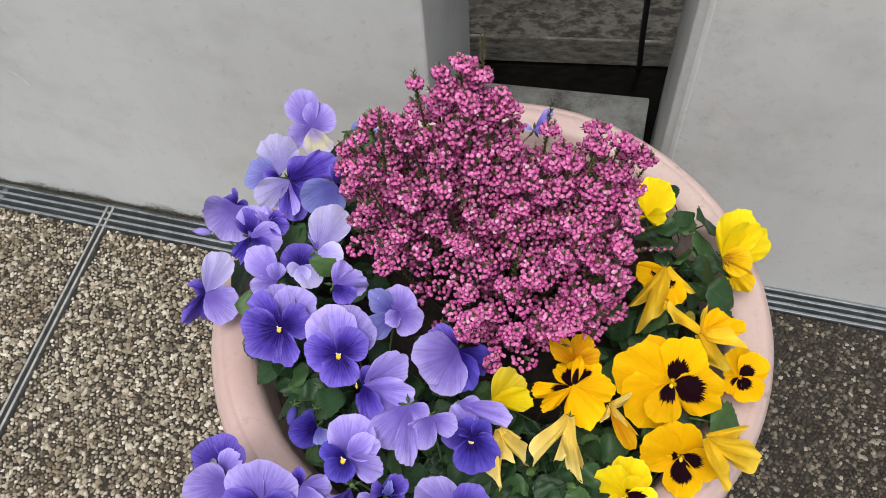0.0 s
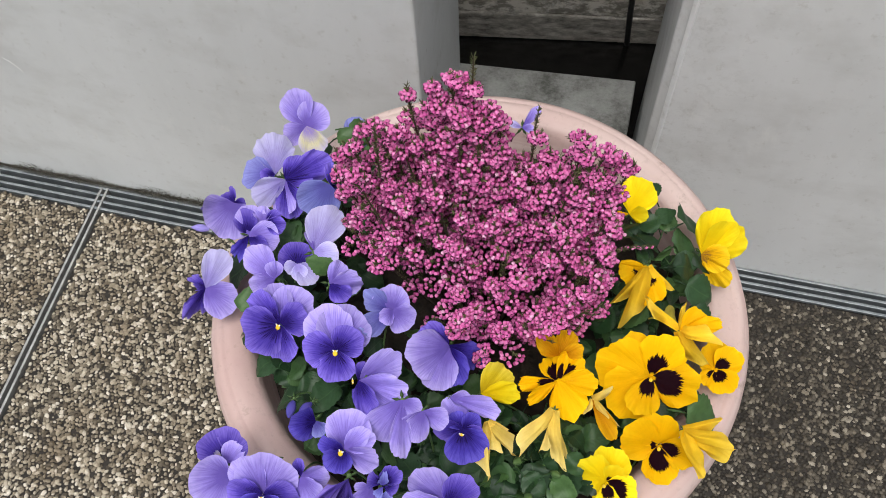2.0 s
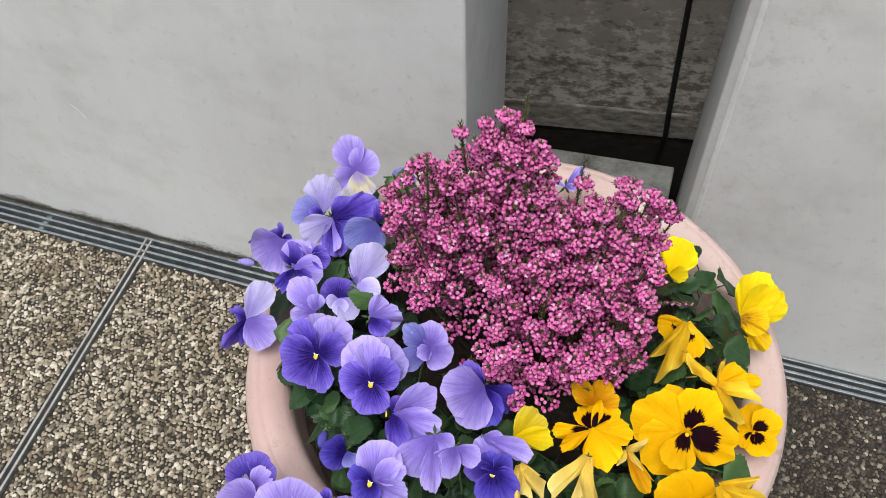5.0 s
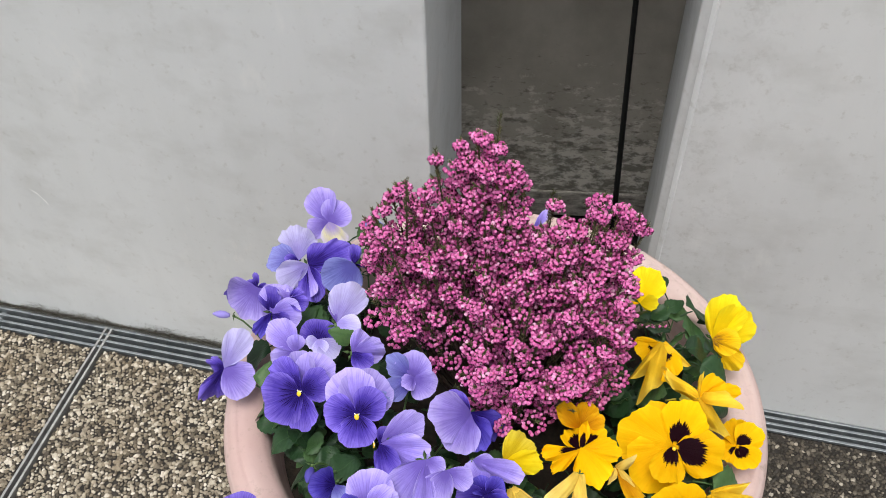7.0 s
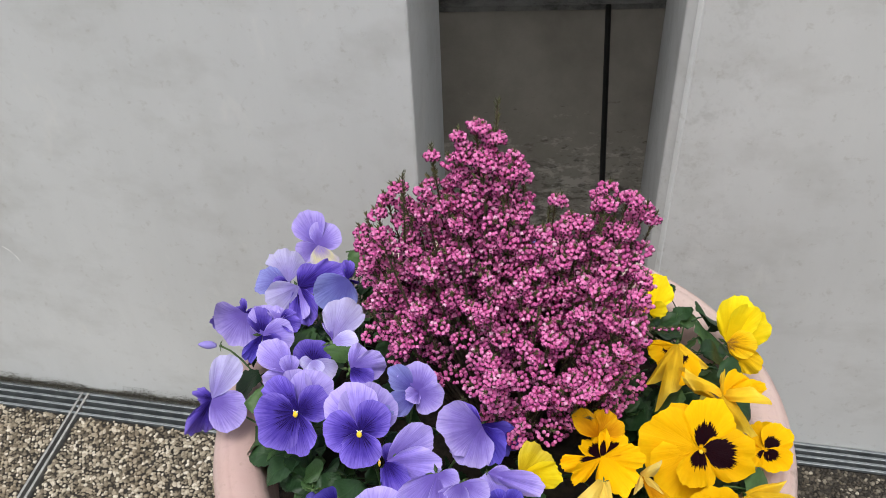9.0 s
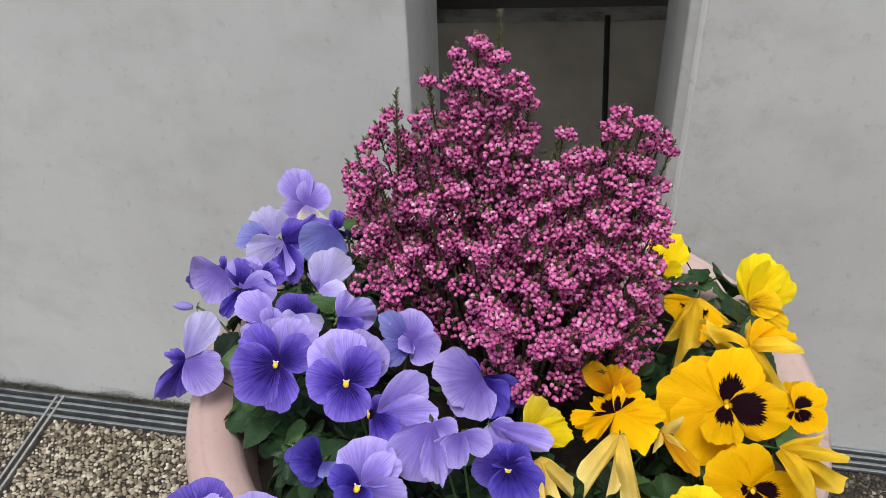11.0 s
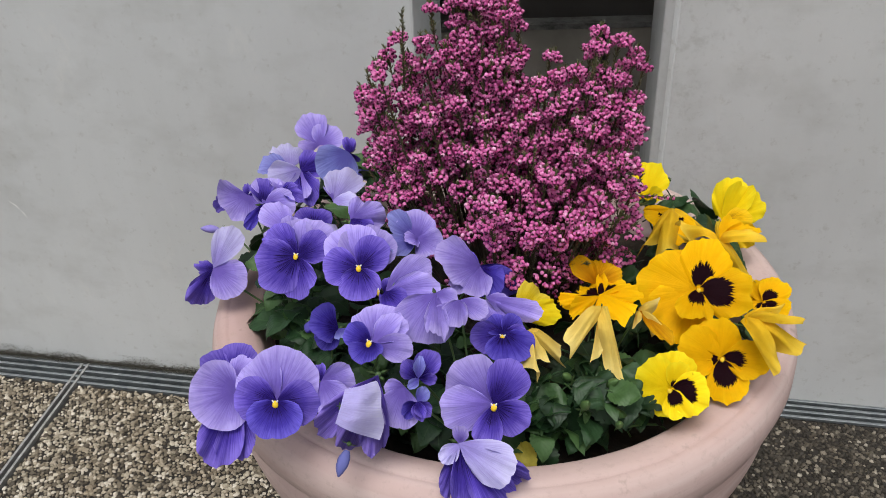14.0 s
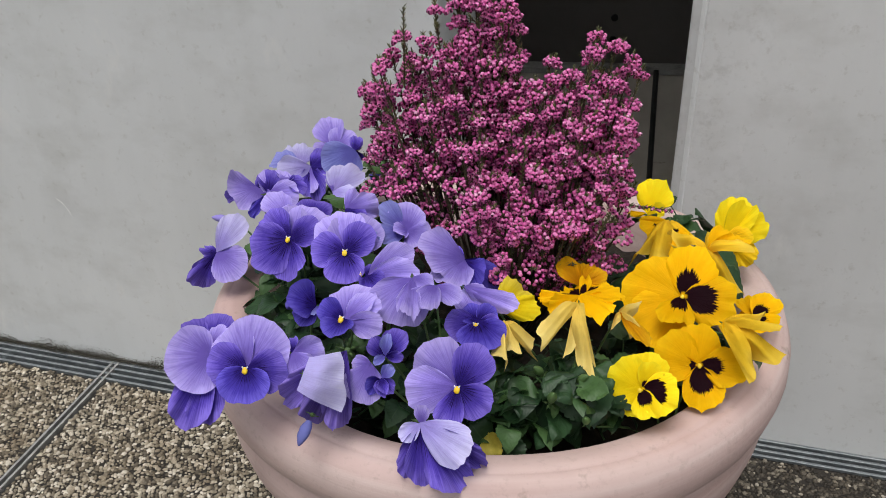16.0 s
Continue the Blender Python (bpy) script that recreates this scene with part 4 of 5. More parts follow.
flower(pan_a, (-0.2388, 0.0467, 0.5993), (
    ("pale", -0.0222, 0.0520, 0.0041, 80, 82, 0.047, 14, -0.08, 0.08),
    ("blue", -0.0315, -0.0165, 0.0061, 104, 80, 0.043, 16, 0.06, 0.08),
    ("violet", -0.0128, -0.0090, 0.0057, 57, 46, 0.015, 16, 0.06, 0.08),), 146)
flower(pan_a, (-0.2251, 0.0420, 0.5994), (
    ("violet", 0.0213, 0.0258, 0.0033, 43, 53, 0.038, 16, 0.06, 0.15),
    ("violet", 0.0395, 0.0403, -0.0032, 50, 52, 0.036, 16, 0.06, 0.13),
    ("violet", 0.0184, -0.0337, -0.0192, 27, 63, 0.032, 16, 0.06, 0.17),
    ("lilac", 0.0070, -0.0325, -0.0219, 37, 54, 0.025, 16, 0.06, 0.10),
    ("pale", -0.0246, -0.0363, 0.0041, 60, 40, 0.033, 26, 0.06, 0.05),), 169)
flower(pan_a, (-0.1607, 0.0248, 0.6329), (
    ("violet", -0.0064, 0.0218, 0.0073, 27, 72, 0.015, 16, 0.06, 0.08),
    ("violet", 0.0054, 0.0117, -0.0177, 45, -14, 0.009, 16, 0.06, 0.08),
    ("slate", -0.0213, -0.0272, -0.0217, 23, 38, 0.049, 20, 0.06, 0.07),), 192)
flower(pan_a, (-0.1583, -0.0464, 0.6158), (
    ("pale", 0.0019, 0.0528, 0.0055, 76, 64, 0.042, 22, 0.06, 0.08),
    ("pale", 0.0242, 0.0008, -0.0077, 32, 58, 0.029, 16, 0.06, 0.08),
    ("lilac", -0.0128, 0.0201, 0.0042, 41, 80, 0.010, 16, 0.06, 0.08),), 215)
flower(pan_b, (-0.2850, -0.0813, 0.5461), (
    ("violet", -0.0235, 0.0091, -0.0078, -42, 49, 0.018, 16, 0.06, 0.18),
    ("violet", -0.0156, -0.0239, -0.0313, 22, 28, 0.029, 16, 0.06, 0.21),
    ("lilac", 0.0336, -0.0073, -0.0198, 31, 50, 0.043, 20, 0.06, 0.08),
    ("pale", 0.0147, 0.0372, 0.0280, 33, 40, 0.032, 20, 0.06, 0.05),), 238)
flower(pan_b, (-0.2783, 0.0107, 0.5809), (
    ("violet", -0.0361, -0.0165, -0.0068, 17, 38, 0.018, 16, 0.06, 0.20),
    ("violet", -0.0200, 0.0145, -0.0019, -45, 64, 0.025, 16, 0.06, 0.15),
    ("violet", 0.0109, 0.0041, -0.0068, 55, 44, 0.015, 16, 0.06, 0.08),
    ("lilac", 0.0033, -0.0432, -0.0058, 80, 62, 0.061, 24, 0.06, 0.13),), 261)
flower(pan_b, (-0.2377, -0.0354, 0.6005), (
    ("violet", -0.0085, 0.0184, 0.0199, 39, 45, 0.025, 16, 0.06, 0.13),
    ("lilac", -0.0014, 0.0292, 0.0128, 47, 58, 0.036, 16, 0.06, 0.08),
    ("deep", -0.0167, -0.0200, -0.0210, 20, 32, 0.015, 16, 0.06, 0.23),
    ("violet", 0.0209, -0.0090, -0.0067, 23, 68, 0.018, 16, 0.06, 0.08),
    ("lilac", 0.0299, 0.0081, -0.0082, 29, 42, 0.036, 24, 0.06, 0.08),), 284)
flower(pan_b, (-0.2239, -0.0197, 0.6066), (
    ("violet", 0.0123, 0.0140, -0.0023, 58, 53, 0.017, 16, 0.06, 0.13),
    ("lilac", -0.0096, 0.0152, 0.0060, 46, 71, 0.019, 16, 0.06, 0.13),
    ("violet", 0.0206, 0.0020, -0.0076, 37, 55, 0.020, 16, 0.06, 0.17),), 307)
flower(pan_b, (-0.1968, -0.0735, 0.5896), (
    ("lilac", -0.0213, -0.0170, -0.0018, 32, 58, 0.024, 16, 0.06, 0.08),
    ("lilac", -0.0298, 0.0188, 0.0226, 24, 52, 0.033, 16, -0.08, 0.08),
    ("lilac", -0.0045, 0.0143, 0.0115, 37, 51, 0.019, 16, 0.06, 0.13),), 330)
flower(pan_b, (-0.1805, -0.0513, 0.5888), (
    ("violet", -0.0092, 0.0215, 0.0067, 38, 73, 0.046, 40, 0.06, 0.08),
    ("pale", -0.0080, -0.0126, 0.0018, 68, 57, 0.017, 16, 0.06, 0.08),
    ("pale", 0.0239, -0.0113, -0.0092, 27, 66, 0.028, 16, 0.06, 0.08),
    ("pale", 0.0089, -0.0136, -0.0076, 39, 65, 0.018, 16, 0.06, 0.08),), 353)
flower(pan_c, (-0.1307, -0.0792, 0.6149), (
    ("lilac", 0.0085, 0.0233, 0.0075, 45, 54, 0.022, 24, 0.06, 0.08),
    ("lilac", 0.0320, 0.0090, 0.0015, 13, 44, 0.029, 16, 0.06, 0.17),
    ("violet", 0.0213, -0.0097, -0.0064, 19, 68, 0.024, 16, 0.06, 0.17),), 376)
flower(pan_b, (-0.1695, -0.1255, 0.5995), (
    ("lilac", -0.0221, 0.0309, 0.0158, -22, 53, 0.046, 16, 0.00, 0.07),
    ("lilac", 0.0168, 0.0309, 0.0215, 2, 55, 0.047, 16, 0.00, 0.07),
    ("violet", -0.0358, 0.0162, 0.0141, -6, 42, 0.040, 16, 0.00, 0.09),
    ("violet", 0.0282, 0.0099, 0.0162, -8, 41, 0.035, 16, 0.00, 0.08),
    ("violet", 0.0079, -0.0271, -0.0283, -6, 43, 0.038, 16, 0.00, 0.07),
    ("violet", -0.0366, -0.0150, -0.0183, -4, 43, 0.054, 16, 0.00, 0.07),), 399, eye=(-6, 42))
flower(pan_c, (-0.1060, -0.1405, 0.6020), (
    ("lilac", -0.0236, 0.0277, 0.0265, 5, 48, 0.051, 16, 0.00, 0.07),
    ("lilac", 0.0052, 0.0365, 0.0248, 12, 54, 0.055, 16, 0.00, 0.07),
    ("violet", -0.0321, -0.0092, 0.0041, 23, 43, 0.036, 16, 0.00, 0.07),
    ("violet", 0.0201, 0.0144, 0.0228, -3, 34, 0.036, 16, 0.00, 0.05),
    ("violet", 0.0057, -0.0269, -0.0189, 7, 55, 0.038, 16, 0.00, 0.07),), 422, eye=(8, 44))
flower(pan_c, (-0.0776, -0.1633, 0.5951), (
    ("lilac", 0.0359, 0.0244, 0.0205, 7, 44, 0.031, 30, 0.00, 0.07),
    ("violet", -0.0000, 0.0192, 0.0030, 58, 74, 0.013, 16, 0.00, 0.07),
    ("lilac", 0.0515, -0.0089, 0.0068, -20, 53, 0.037, 24, 0.00, 0.07),
    ("violet", 0.0228, -0.0311, 0.0039, -81, 77, 0.024, 16, 0.00, 0.13),
    ("deep", 0.0044, -0.0216, -0.0080, 37, 68, 0.009, 16, 0.00, 0.13),), 445, eye=(-62, 14))
flower(pan_c, (-0.0644, -0.0883, 0.6032), (
    ("blue", -0.0240, -0.0014, 0.0264, 38, 28, 0.024, 16, 0.06, 0.08),
    ("blue", -0.0202, -0.0333, 0.0094, 74, 47, 0.025, 16, 0.06, 0.08),
    ("lilac", -0.0023, 0.0154, 0.0237, 17, 33, 0.037, 24, 0.06, 0.08),
    ("lilac", 0.0242, -0.0070, -0.0036, -5, 53, 0.032, 20, 0.06, 0.08),
    ("lilac", -0.0070, -0.0175, 0.0085, 91, 40, 0.018, 16, 0.06, 0.08),), 468)
flower(pan_c, (-0.0025, -0.1072, 0.5913), (
    ("violet", -0.0343, 0.0116, -0.0015, -25, 70, 0.033, 16, 0.06, 0.08),
    ("deep", 0.0302, -0.0001, -0.0296, 35, 31, 0.036, 16, 0.06, 0.15),
    ("deep", 0.0178, -0.0355, -0.0032, -41, 78, 0.032, 16, 0.06, 0.15),
    ("lilac", -0.0052, -0.0475, -0.0039, 67, 75, 0.038, 16, 0.06, 0.08),
    ("lilac", -0.0338, -0.0331, 0.0202, 66, 41, 0.050, 24, 0.06, 0.07),), 491)
flower(pan_d, (-0.1073, -0.2087, 0.5868), (
    ("deep", -0.0150, -0.0136, -0.0089, 23, 36, 0.023, 16, 0.06, 0.08),
    ("blue", 0.0117, -0.0140, 0.0023, -90, 79, 0.017, 16, 0.06, 0.08),
    ("deep", -0.0191, -0.0153, 0.0153, 68, 38, 0.033, 16, 0.16, 0.08),), 514)
flower(pan_d, (-0.0715, -0.2305, 0.5925), (
    ("lilac", -0.0020, 0.0340, 0.0171, -24, 61, 0.047, 16, 0.00, 0.07),
    ("lilac", 0.0348, -0.0070, 0.0033, -16, 44, 0.024, 24, 0.00, 0.07),
    ("lilac", 0.0227, 0.0176, 0.0155, -5, 52, 0.026, 16, 0.00, 0.07),
    ("deep", -0.0218, 0.0016, 0.0117, 16, 33, 0.022, 16, 0.12, 0.07),
    ("deep", -0.0027, -0.0222, -0.0055, -31, 75, 0.029, 16, 0.14, 0.07),), 537, eye=(-14, 44))
flower(pan_e, (-0.0285, -0.1781, 0.6093), (
    ("lilac", -0.0078, -0.0342, -0.0283, 15, 48, 0.051, 30, 0.06, 0.08),
    ("lilac", 0.0113, -0.0508, -0.0071, 50, 80, 0.021, 16, 0.06, 0.08),
    ("lilac", 0.0184, -0.0053, -0.0047, 26, 70, 0.018, 16, 0.06, 0.08),), 560)
flower(pan_e, (-0.0079, -0.1822, 0.6064), (
    ("lilac", -0.0184, -0.0307, -0.0032, 50, 62, 0.020, 20, -0.20, 0.08),
    ("lilac", 0.0249, -0.0048, -0.0065, 10, 55, 0.021, 24, -0.20, 0.08),
    ("lilac", -0.0028, -0.0297, -0.0052, 50, 73, 0.024, 30, -0.20, 0.08),), 583)
flower(pan_e, (0.0290, -0.1800, 0.5735), (
    ("lilac", -0.0170, 0.0226, 0.0209, 16, 52, 0.028, -20, 0.00, 0.07),
    ("violet", -0.0263, -0.0090, -0.0054, 10, 37, 0.029, 16, 0.10, 0.07),
    ("violet", 0.0213, -0.0036, -0.0008, -8, 38, 0.022, 16, 0.10, 0.07),
    ("deep", -0.0134, 0.0112, 0.0080, -9, 48, 0.020, 16, 0.00, 0.07),
    ("deep", 0.0107, 0.0147, 0.0085, 23, 48, 0.020, 16, 0.00, 0.07),
    ("deep", 0.0163, -0.0280, -0.0105, -3, 69, 0.042, 16, 0.08, 0.07),), 606, eye=(0, 14))
flower(pan_e, (0.0115, -0.1600, 0.5951), (
    ("lilac", 0.0484, 0.0002, -0.0135, 20, 50, 0.021, 10, -0.35, 0.08),
    ("lilac", 0.0201, 0.0038, -0.0067, 32, 48, 0.017, 16, -0.30, 0.08),), 629, stalk=False)
flower(pan_d, (-0.1380, -0.2812, 0.5670), (
    ("lilac", -0.0325, 0.0160, 0.0177, -1, 41, 0.045, 16, 0.00, 0.04),
    ("lilac", 0.0037, 0.0302, 0.0305, 15, 43, 0.061, 16, 0.00, 0.05),
    ("violet", -0.0328, -0.0055, 0.0072, 17, 31, 0.037, 16, 0.00, 0.04),
    ("violet", 0.0330, 0.0074, -0.0025, 15, 32, 0.036, 16, 0.00, 0.04),
    ("deep", 0.0021, -0.0235, -0.0206, 14, 49, 0.044, 16, 0.00, 0.05),), 652, eye=(12, 32))
flower(pan_d, (-0.1768, -0.2715, 0.5660), (
    ("violet", -0.0101, -0.0458, -0.0413, 32, 39, 0.037, 16, 0.06, 0.15),
    ("violet", 0.0038, -0.0350, -0.0462, 30, 35, 0.033, 16, 0.06, 0.15),
    ("lilac", -0.0286, -0.0244, -0.0017, 38, 39, 0.057, 16, 0.06, 0.05),), 675)
flower(pan_d, (-0.1842, -0.2619, 0.5655), (
    ("violet", -0.0111, 0.0286, 0.0153, 1, 62, 0.047, 16, 0.06, 0.12),
    ("violet", -0.0234, 0.0202, 0.0068, -20, 58, 0.018, 16, 0.06, 0.20),
    ("cream", -0.0084, 0.0056, 0.0159, 33, 30, 0.004, 16, 0.06, 0.17),
    ("lilac", 0.0093, 0.0204, 0.0080, 2, 68, 0.022, 16, 0.06, 0.08),), 698)
flower(pan_d, (-0.1072, -0.2593, 0.5732), (
    ("violet", -0.0074, 0.0147, 0.0049, 16, 73, 0.012, 16, 0.06, 0.08),
    ("lilac", 0.0256, 0.0081, -0.0017, 21, 39, 0.029, 16, 0.06, 0.08),
    ("lilac", 0.0150, -0.0159, -0.0174, 19, 49, 0.030, 24, 0.06, 0.08),), 721)
flower(pan_d, (-0.0616, -0.2529, 0.5793), (
    ("dusky", -0.0411, -0.0389, -0.0323, 17, 38, 0.027, 16, 0.06, 0.20),
    ("dusky", -0.0210, -0.0432, -0.0424, 19, 39, 0.027, 16, 0.06, 0.23),
    ("dusky", 0.0036, -0.0428, -0.0456, 19, 42, 0.023, 16, 0.06, 0.23),
    ("dusky", -0.0140, -0.0222, -0.0382, 12, 26, 0.019, 16, 0.06, 0.20),), 744)
flower(pan_d, (-0.0782, -0.2982, 0.5860), (
    ("faded_lilac", 0.0336, 0.0065, -0.0138, 29, 38, 0.040, 16, 0.06, 0.08),), 767, stalk=False)
flower(pan_d, (-0.0410, -0.2530, 0.5707), (
    ("lilac", -0.0040, -0.0254, -0.0222, 19, 46, 0.035, 24, 0.06, 0.08),
    ("lilac", -0.0156, -0.0018, -0.0025, -1, 38, 0.014, 16, 0.06, 0.08),), 790)
flower(pan_e, (-0.0293, -0.2504, 0.5773), (
    ("violet", -0.0140, 0.0029, 0.0118, 22, 34, 0.016, 16, 0.45, 0.17),
    ("violet", 0.0080, 0.0184, 0.0142, 20, 45, 0.022, 16, 0.45, 0.17),
    ("blue", 0.0003, 0.0059, 0.0170, 13, 19, 0.010, 16, 0.50, 0.17),
    ("violet", 0.0141, 0.0030, -0.0004, 13, 39, 0.010, 16, 0.45, 0.17),
    ("blue", -0.0071, -0.0090, -0.0018, 42, 47, 0.008, 16, 0.45, 0.17),), 813)
flower(pan_e, (-0.0286, -0.2633, 0.5649), (
    ("blue", 0.0071, 0.0083, 0.0075, 14, 40, 0.012, 16, 0.45, 0.17),
    ("deep", -0.0082, -0.0126, -0.0049, 34, 50, 0.013, 16, 0.45, 0.17),
    ("violet", 0.0113, -0.0084, -0.0061, -1, 53, 0.014, 16, 0.45, 0.17),
    ("violet", 0.0063, -0.0128, -0.0065, 5, 64, 0.012, 16, 0.45, 0.17),), 836)
flower(pan_e, (0.0300, -0.2485, 0.5565), (
    ("lilac", -0.0354, 0.0163, 0.0231, 1, 36, 0.046, 16, 0.00, 0.04),
    ("lilac", -0.0422, -0.0096, -0.0059, 8, 30, 0.039, 16, 0.00, 0.04),
    ("violet", 0.0161, 0.0228, 0.0270, 13, 34, 0.036, 16, 0.00, 0.04),
    ("violet", 0.0274, -0.0092, -0.0137, 1, 35, 0.031, 16, 0.00, 0.04),
    ("violet", -0.0036, -0.0256, -0.0233, 15, 46, 0.024, 16, 0.00, 0.05),), 859, eye=(10, 30))
flower(pan_e, (0.0066, -0.2741, 0.5353), (
    ("violet", -0.0020, -0.0299, -0.0318, 11, 42, 0.025, 16, 0.06, 0.20),
    ("violet", 0.0176, -0.0322, -0.0340, 11, 46, 0.031, 16, 0.06, 0.23),
    ("violet", 0.0415, -0.0306, -0.0320, 7, 48, 0.034, 16, 0.06, 0.23),
    ("violet", 0.0564, -0.0128, -0.0171, 5, 46, 0.019, 16, 0.06, 0.23),
    ("pale", -0.0125, -0.0150, -0.0060, 28, 51, 0.016, 16, 0.06, 0.08),
    ("lilac", 0.0009, 0.0059, 0.0150, 8, 21, 0.013, 16, 0.06, 0.08),
    ("pale", 0.0460, -0.0219, -0.0038, -20, 51, 0.035, 30, -0.30, 0.03),), 882)
flower(pan_a, (-0.1961, 0.1537, 0.5315), (
    ("blue", 0.0096, 0.0286, 0.0188, 26, 49, 0.032, 16, 0.06, 0.08),
    ("pale", 0.0283, 0.0143, 0.0009, 25, 51, 0.018, 16, 0.06, 0.08),
    ("blue", 0.0184, 0.0223, 0.0104, 25, 50, 0.021, 16, 0.06, 0.08),), 905)
flower(pan_a, (0.0095, 0.2063, 0.5531), (
    ("lilac", 0.0174, 0.0217, 0.0170, 7, 49, 0.013, 16, 0.06, 0.08),
    ("pale", -0.0156, 0.0021, 0.0040, 10, 50, 0.009, 16, 0.06, 0.08),
    ("lilac", 0.0138, 0.0025, 0.0006, 7, 50, 0.011, 16, 0.06, 0.08),), 928)
bud(pan_b, -0.3105, -0.0093, 0.547, -80, 6, 0.020, "pale")
bud(pan_d, -0.0782, -0.2977, 0.5392, -15, -41, 0.021, "blue_pale")
bud(pan_c, -0.125, -0.185, 0.560, -20, 30, 0.018)

# yellow pansies
yel_a = plant("pansy_plant", 0.200, -0.080, "yellow pansy plant with dark-blotched blooms")
yel_b = plant("pansy_plant", 0.195, -0.150, "yellow pansy plant with lemon blooms over the rim")
yel_c = plant("pansy_plant", 0.110, -0.115, "yellow pansy plant with fading, curled blooms")
yel_d = plant("pansy_plant", 0.195, 0.040, "yellow pansy plant with broad dark leaves")
flower(yel_b, (0.1713, -0.1864, 0.5349), (
    ("lemon", 0.0028, 0.0260, 0.0222, -24, 48, 0.037, 16, 0.00, 0.08),
    ("lemon", -0.0295, 0.0105, 0.0065, -11, 35, 0.042, 16, 0.00, 0.08),
    ("lemon", -0.0148, -0.0089, -0.0194, -21, 35, 0.029, 16, 0.00, 0.08),
    ("lemon_small", 0.0116, 0.0097, 0.0193, -21, 34, 0.025, 16, 0.00, 0.09),
    ("lemon_big", 0.0298, -0.0119, 0.0039, -27, 35, 0.037, 16, 0.00, 0.09),
    ("lemon_dark", 0.0118, -0.0214, -0.0128, -31, 44, 0.026, 16, 0.00, 0.09),), 951, eye=(-20, 36))
flower(yel_b, (0.2152, -0.1383, 0.5334), (
    ("yellow", -0.0360, -0.0044, 0.0160, 25, 35, 0.045, 16, 0.00, 0.07),
    ("yellow", -0.0117, 0.0170, 0.0277, 9, 34, 0.045, 16, 0.00, 0.07),
    ("yellow_dark", -0.0288, -0.0053, -0.0080, -3, 40, 0.025, 16, 0.00, 0.09),
    ("yellow_dark", 0.0382, -0.0074, 0.0054, -18, 41, 0.036, 16, 0.00, 0.08),
    ("yellow_big", 0.0087, -0.0296, -0.0260, 4, 49, 0.036, 16, 0.00, 0.09),), 974, eye=(6, 42))
flower(yel_a, (0.1957, -0.0826, 0.5656), (
    ("yellow", -0.0332, -0.0282, -0.0318, -3, 43, 0.061, 16, 0.00, 0.07),
    ("yellow", -0.0543, 0.0090, 0.0027, -7, 44, 0.062, 16, 0.00, 0.05),
    ("yellow", -0.0397, 0.0259, 0.0092, -20, 49, 0.049, 16, 0.00, 0.05),
    ("yellow_dark", 0.0113, 0.0302, 0.0345, -3, 42, 0.048, 16, 0.00, 0.07),
    ("yellow_dark", -0.0065, -0.0401, -0.0084, 19, 77, 0.034, 16, 0.00, 0.08),
    ("yellow_big", 0.0478, -0.0026, -0.0010, -2, 44, 0.050, 16, 0.00, 0.08),), 997, eye=(-2, 44))
flower(yel_a, (0.2633, -0.0448, 0.5298), (
    ("yellow", -0.0044, 0.0287, 0.0095, -30, 67, 0.028, 16, 0.06, 0.08),
    ("yellow", -0.0137, 0.0088, -0.0050, -61, 57, 0.017, 16, 0.06, 0.08),
    ("yellow_dark", 0.0190, 0.0192, 0.0141, -24, 61, 0.031, 16, 0.06, 0.08),
    ("yellow_dark", -0.0116, -0.0160, -0.0049, -12, 75, 0.018, 16, 0.06, 0.08),
    ("yellow_dark", 0.0164, -0.0226, 0.0002, -55, 66, 0.032, 16, 0.06, 0.08),), 1020)
flower(yel_c, (0.1077, -0.1096, 0.5700), (
    ("yellow_big", -0.0122, 0.0304, -0.0048, -117, 79, 0.030, 16, 0.06, 0.12),
    ("yellow_big", 0.0180, 0.0298, 0.0009, 50, 80, 0.031, 16, 0.06, 0.12),
    ("yellow_dark", -0.0374, -0.0119, -0.0030, 4, 72, 0.015, 16, 0.06, 0.15),
    ("yellow", -0.0240, -0.0283, -0.0018, 39, 75, 0.013, 16, 0.06, 0.15),
    ("yellow", 0.0374, 0.0058, -0.0010, 12, 66, 0.027, 16, 0.06, 0.15),
    ("yellow", 0.0239, -0.0341, -0.0040, -28, 78, 0.038, 16, 0.06, 0.15),), 1043)
flower(yel_c, (0.1099, -0.1460, 0.5848), (
    ("faded", -0.0258, -0.0467, -0.0080, 37, 70, 0.020, 16, 0.06, 0.08),
    ("faded", -0.0002, -0.0357, -0.0266, -1, 53, 0.011, 16, 0.06, 0.08),
    ("faded", 0.0108, -0.0467, -0.0373, 0, 51, 0.015, 16, 0.06, 0.08),
    ("faded", 0.0189, -0.0359, -0.0389, 4, 44, 0.009, 16, 0.06, 0.08),), 1066)
flower(yel_c, (0.0501, -0.1642, 0.5670), (
    ("faded", 0.0058, -0.0543, 0.0071, 178, 83, 0.018, 16, 0.06, 0.08),
    ("faded", 0.0333, -0.0233, -0.0020, -30, 63, 0.018, 16, 0.06, 0.08),
    ("faded", 0.0205, -0.0067, -0.0031, 8, 72, 0.010, 16, 0.06, 0.08),
    ("faded", 0.0139, -0.0259, -0.0086, 10, 73, 0.015, 16, 0.06, 0.08),), 1089)
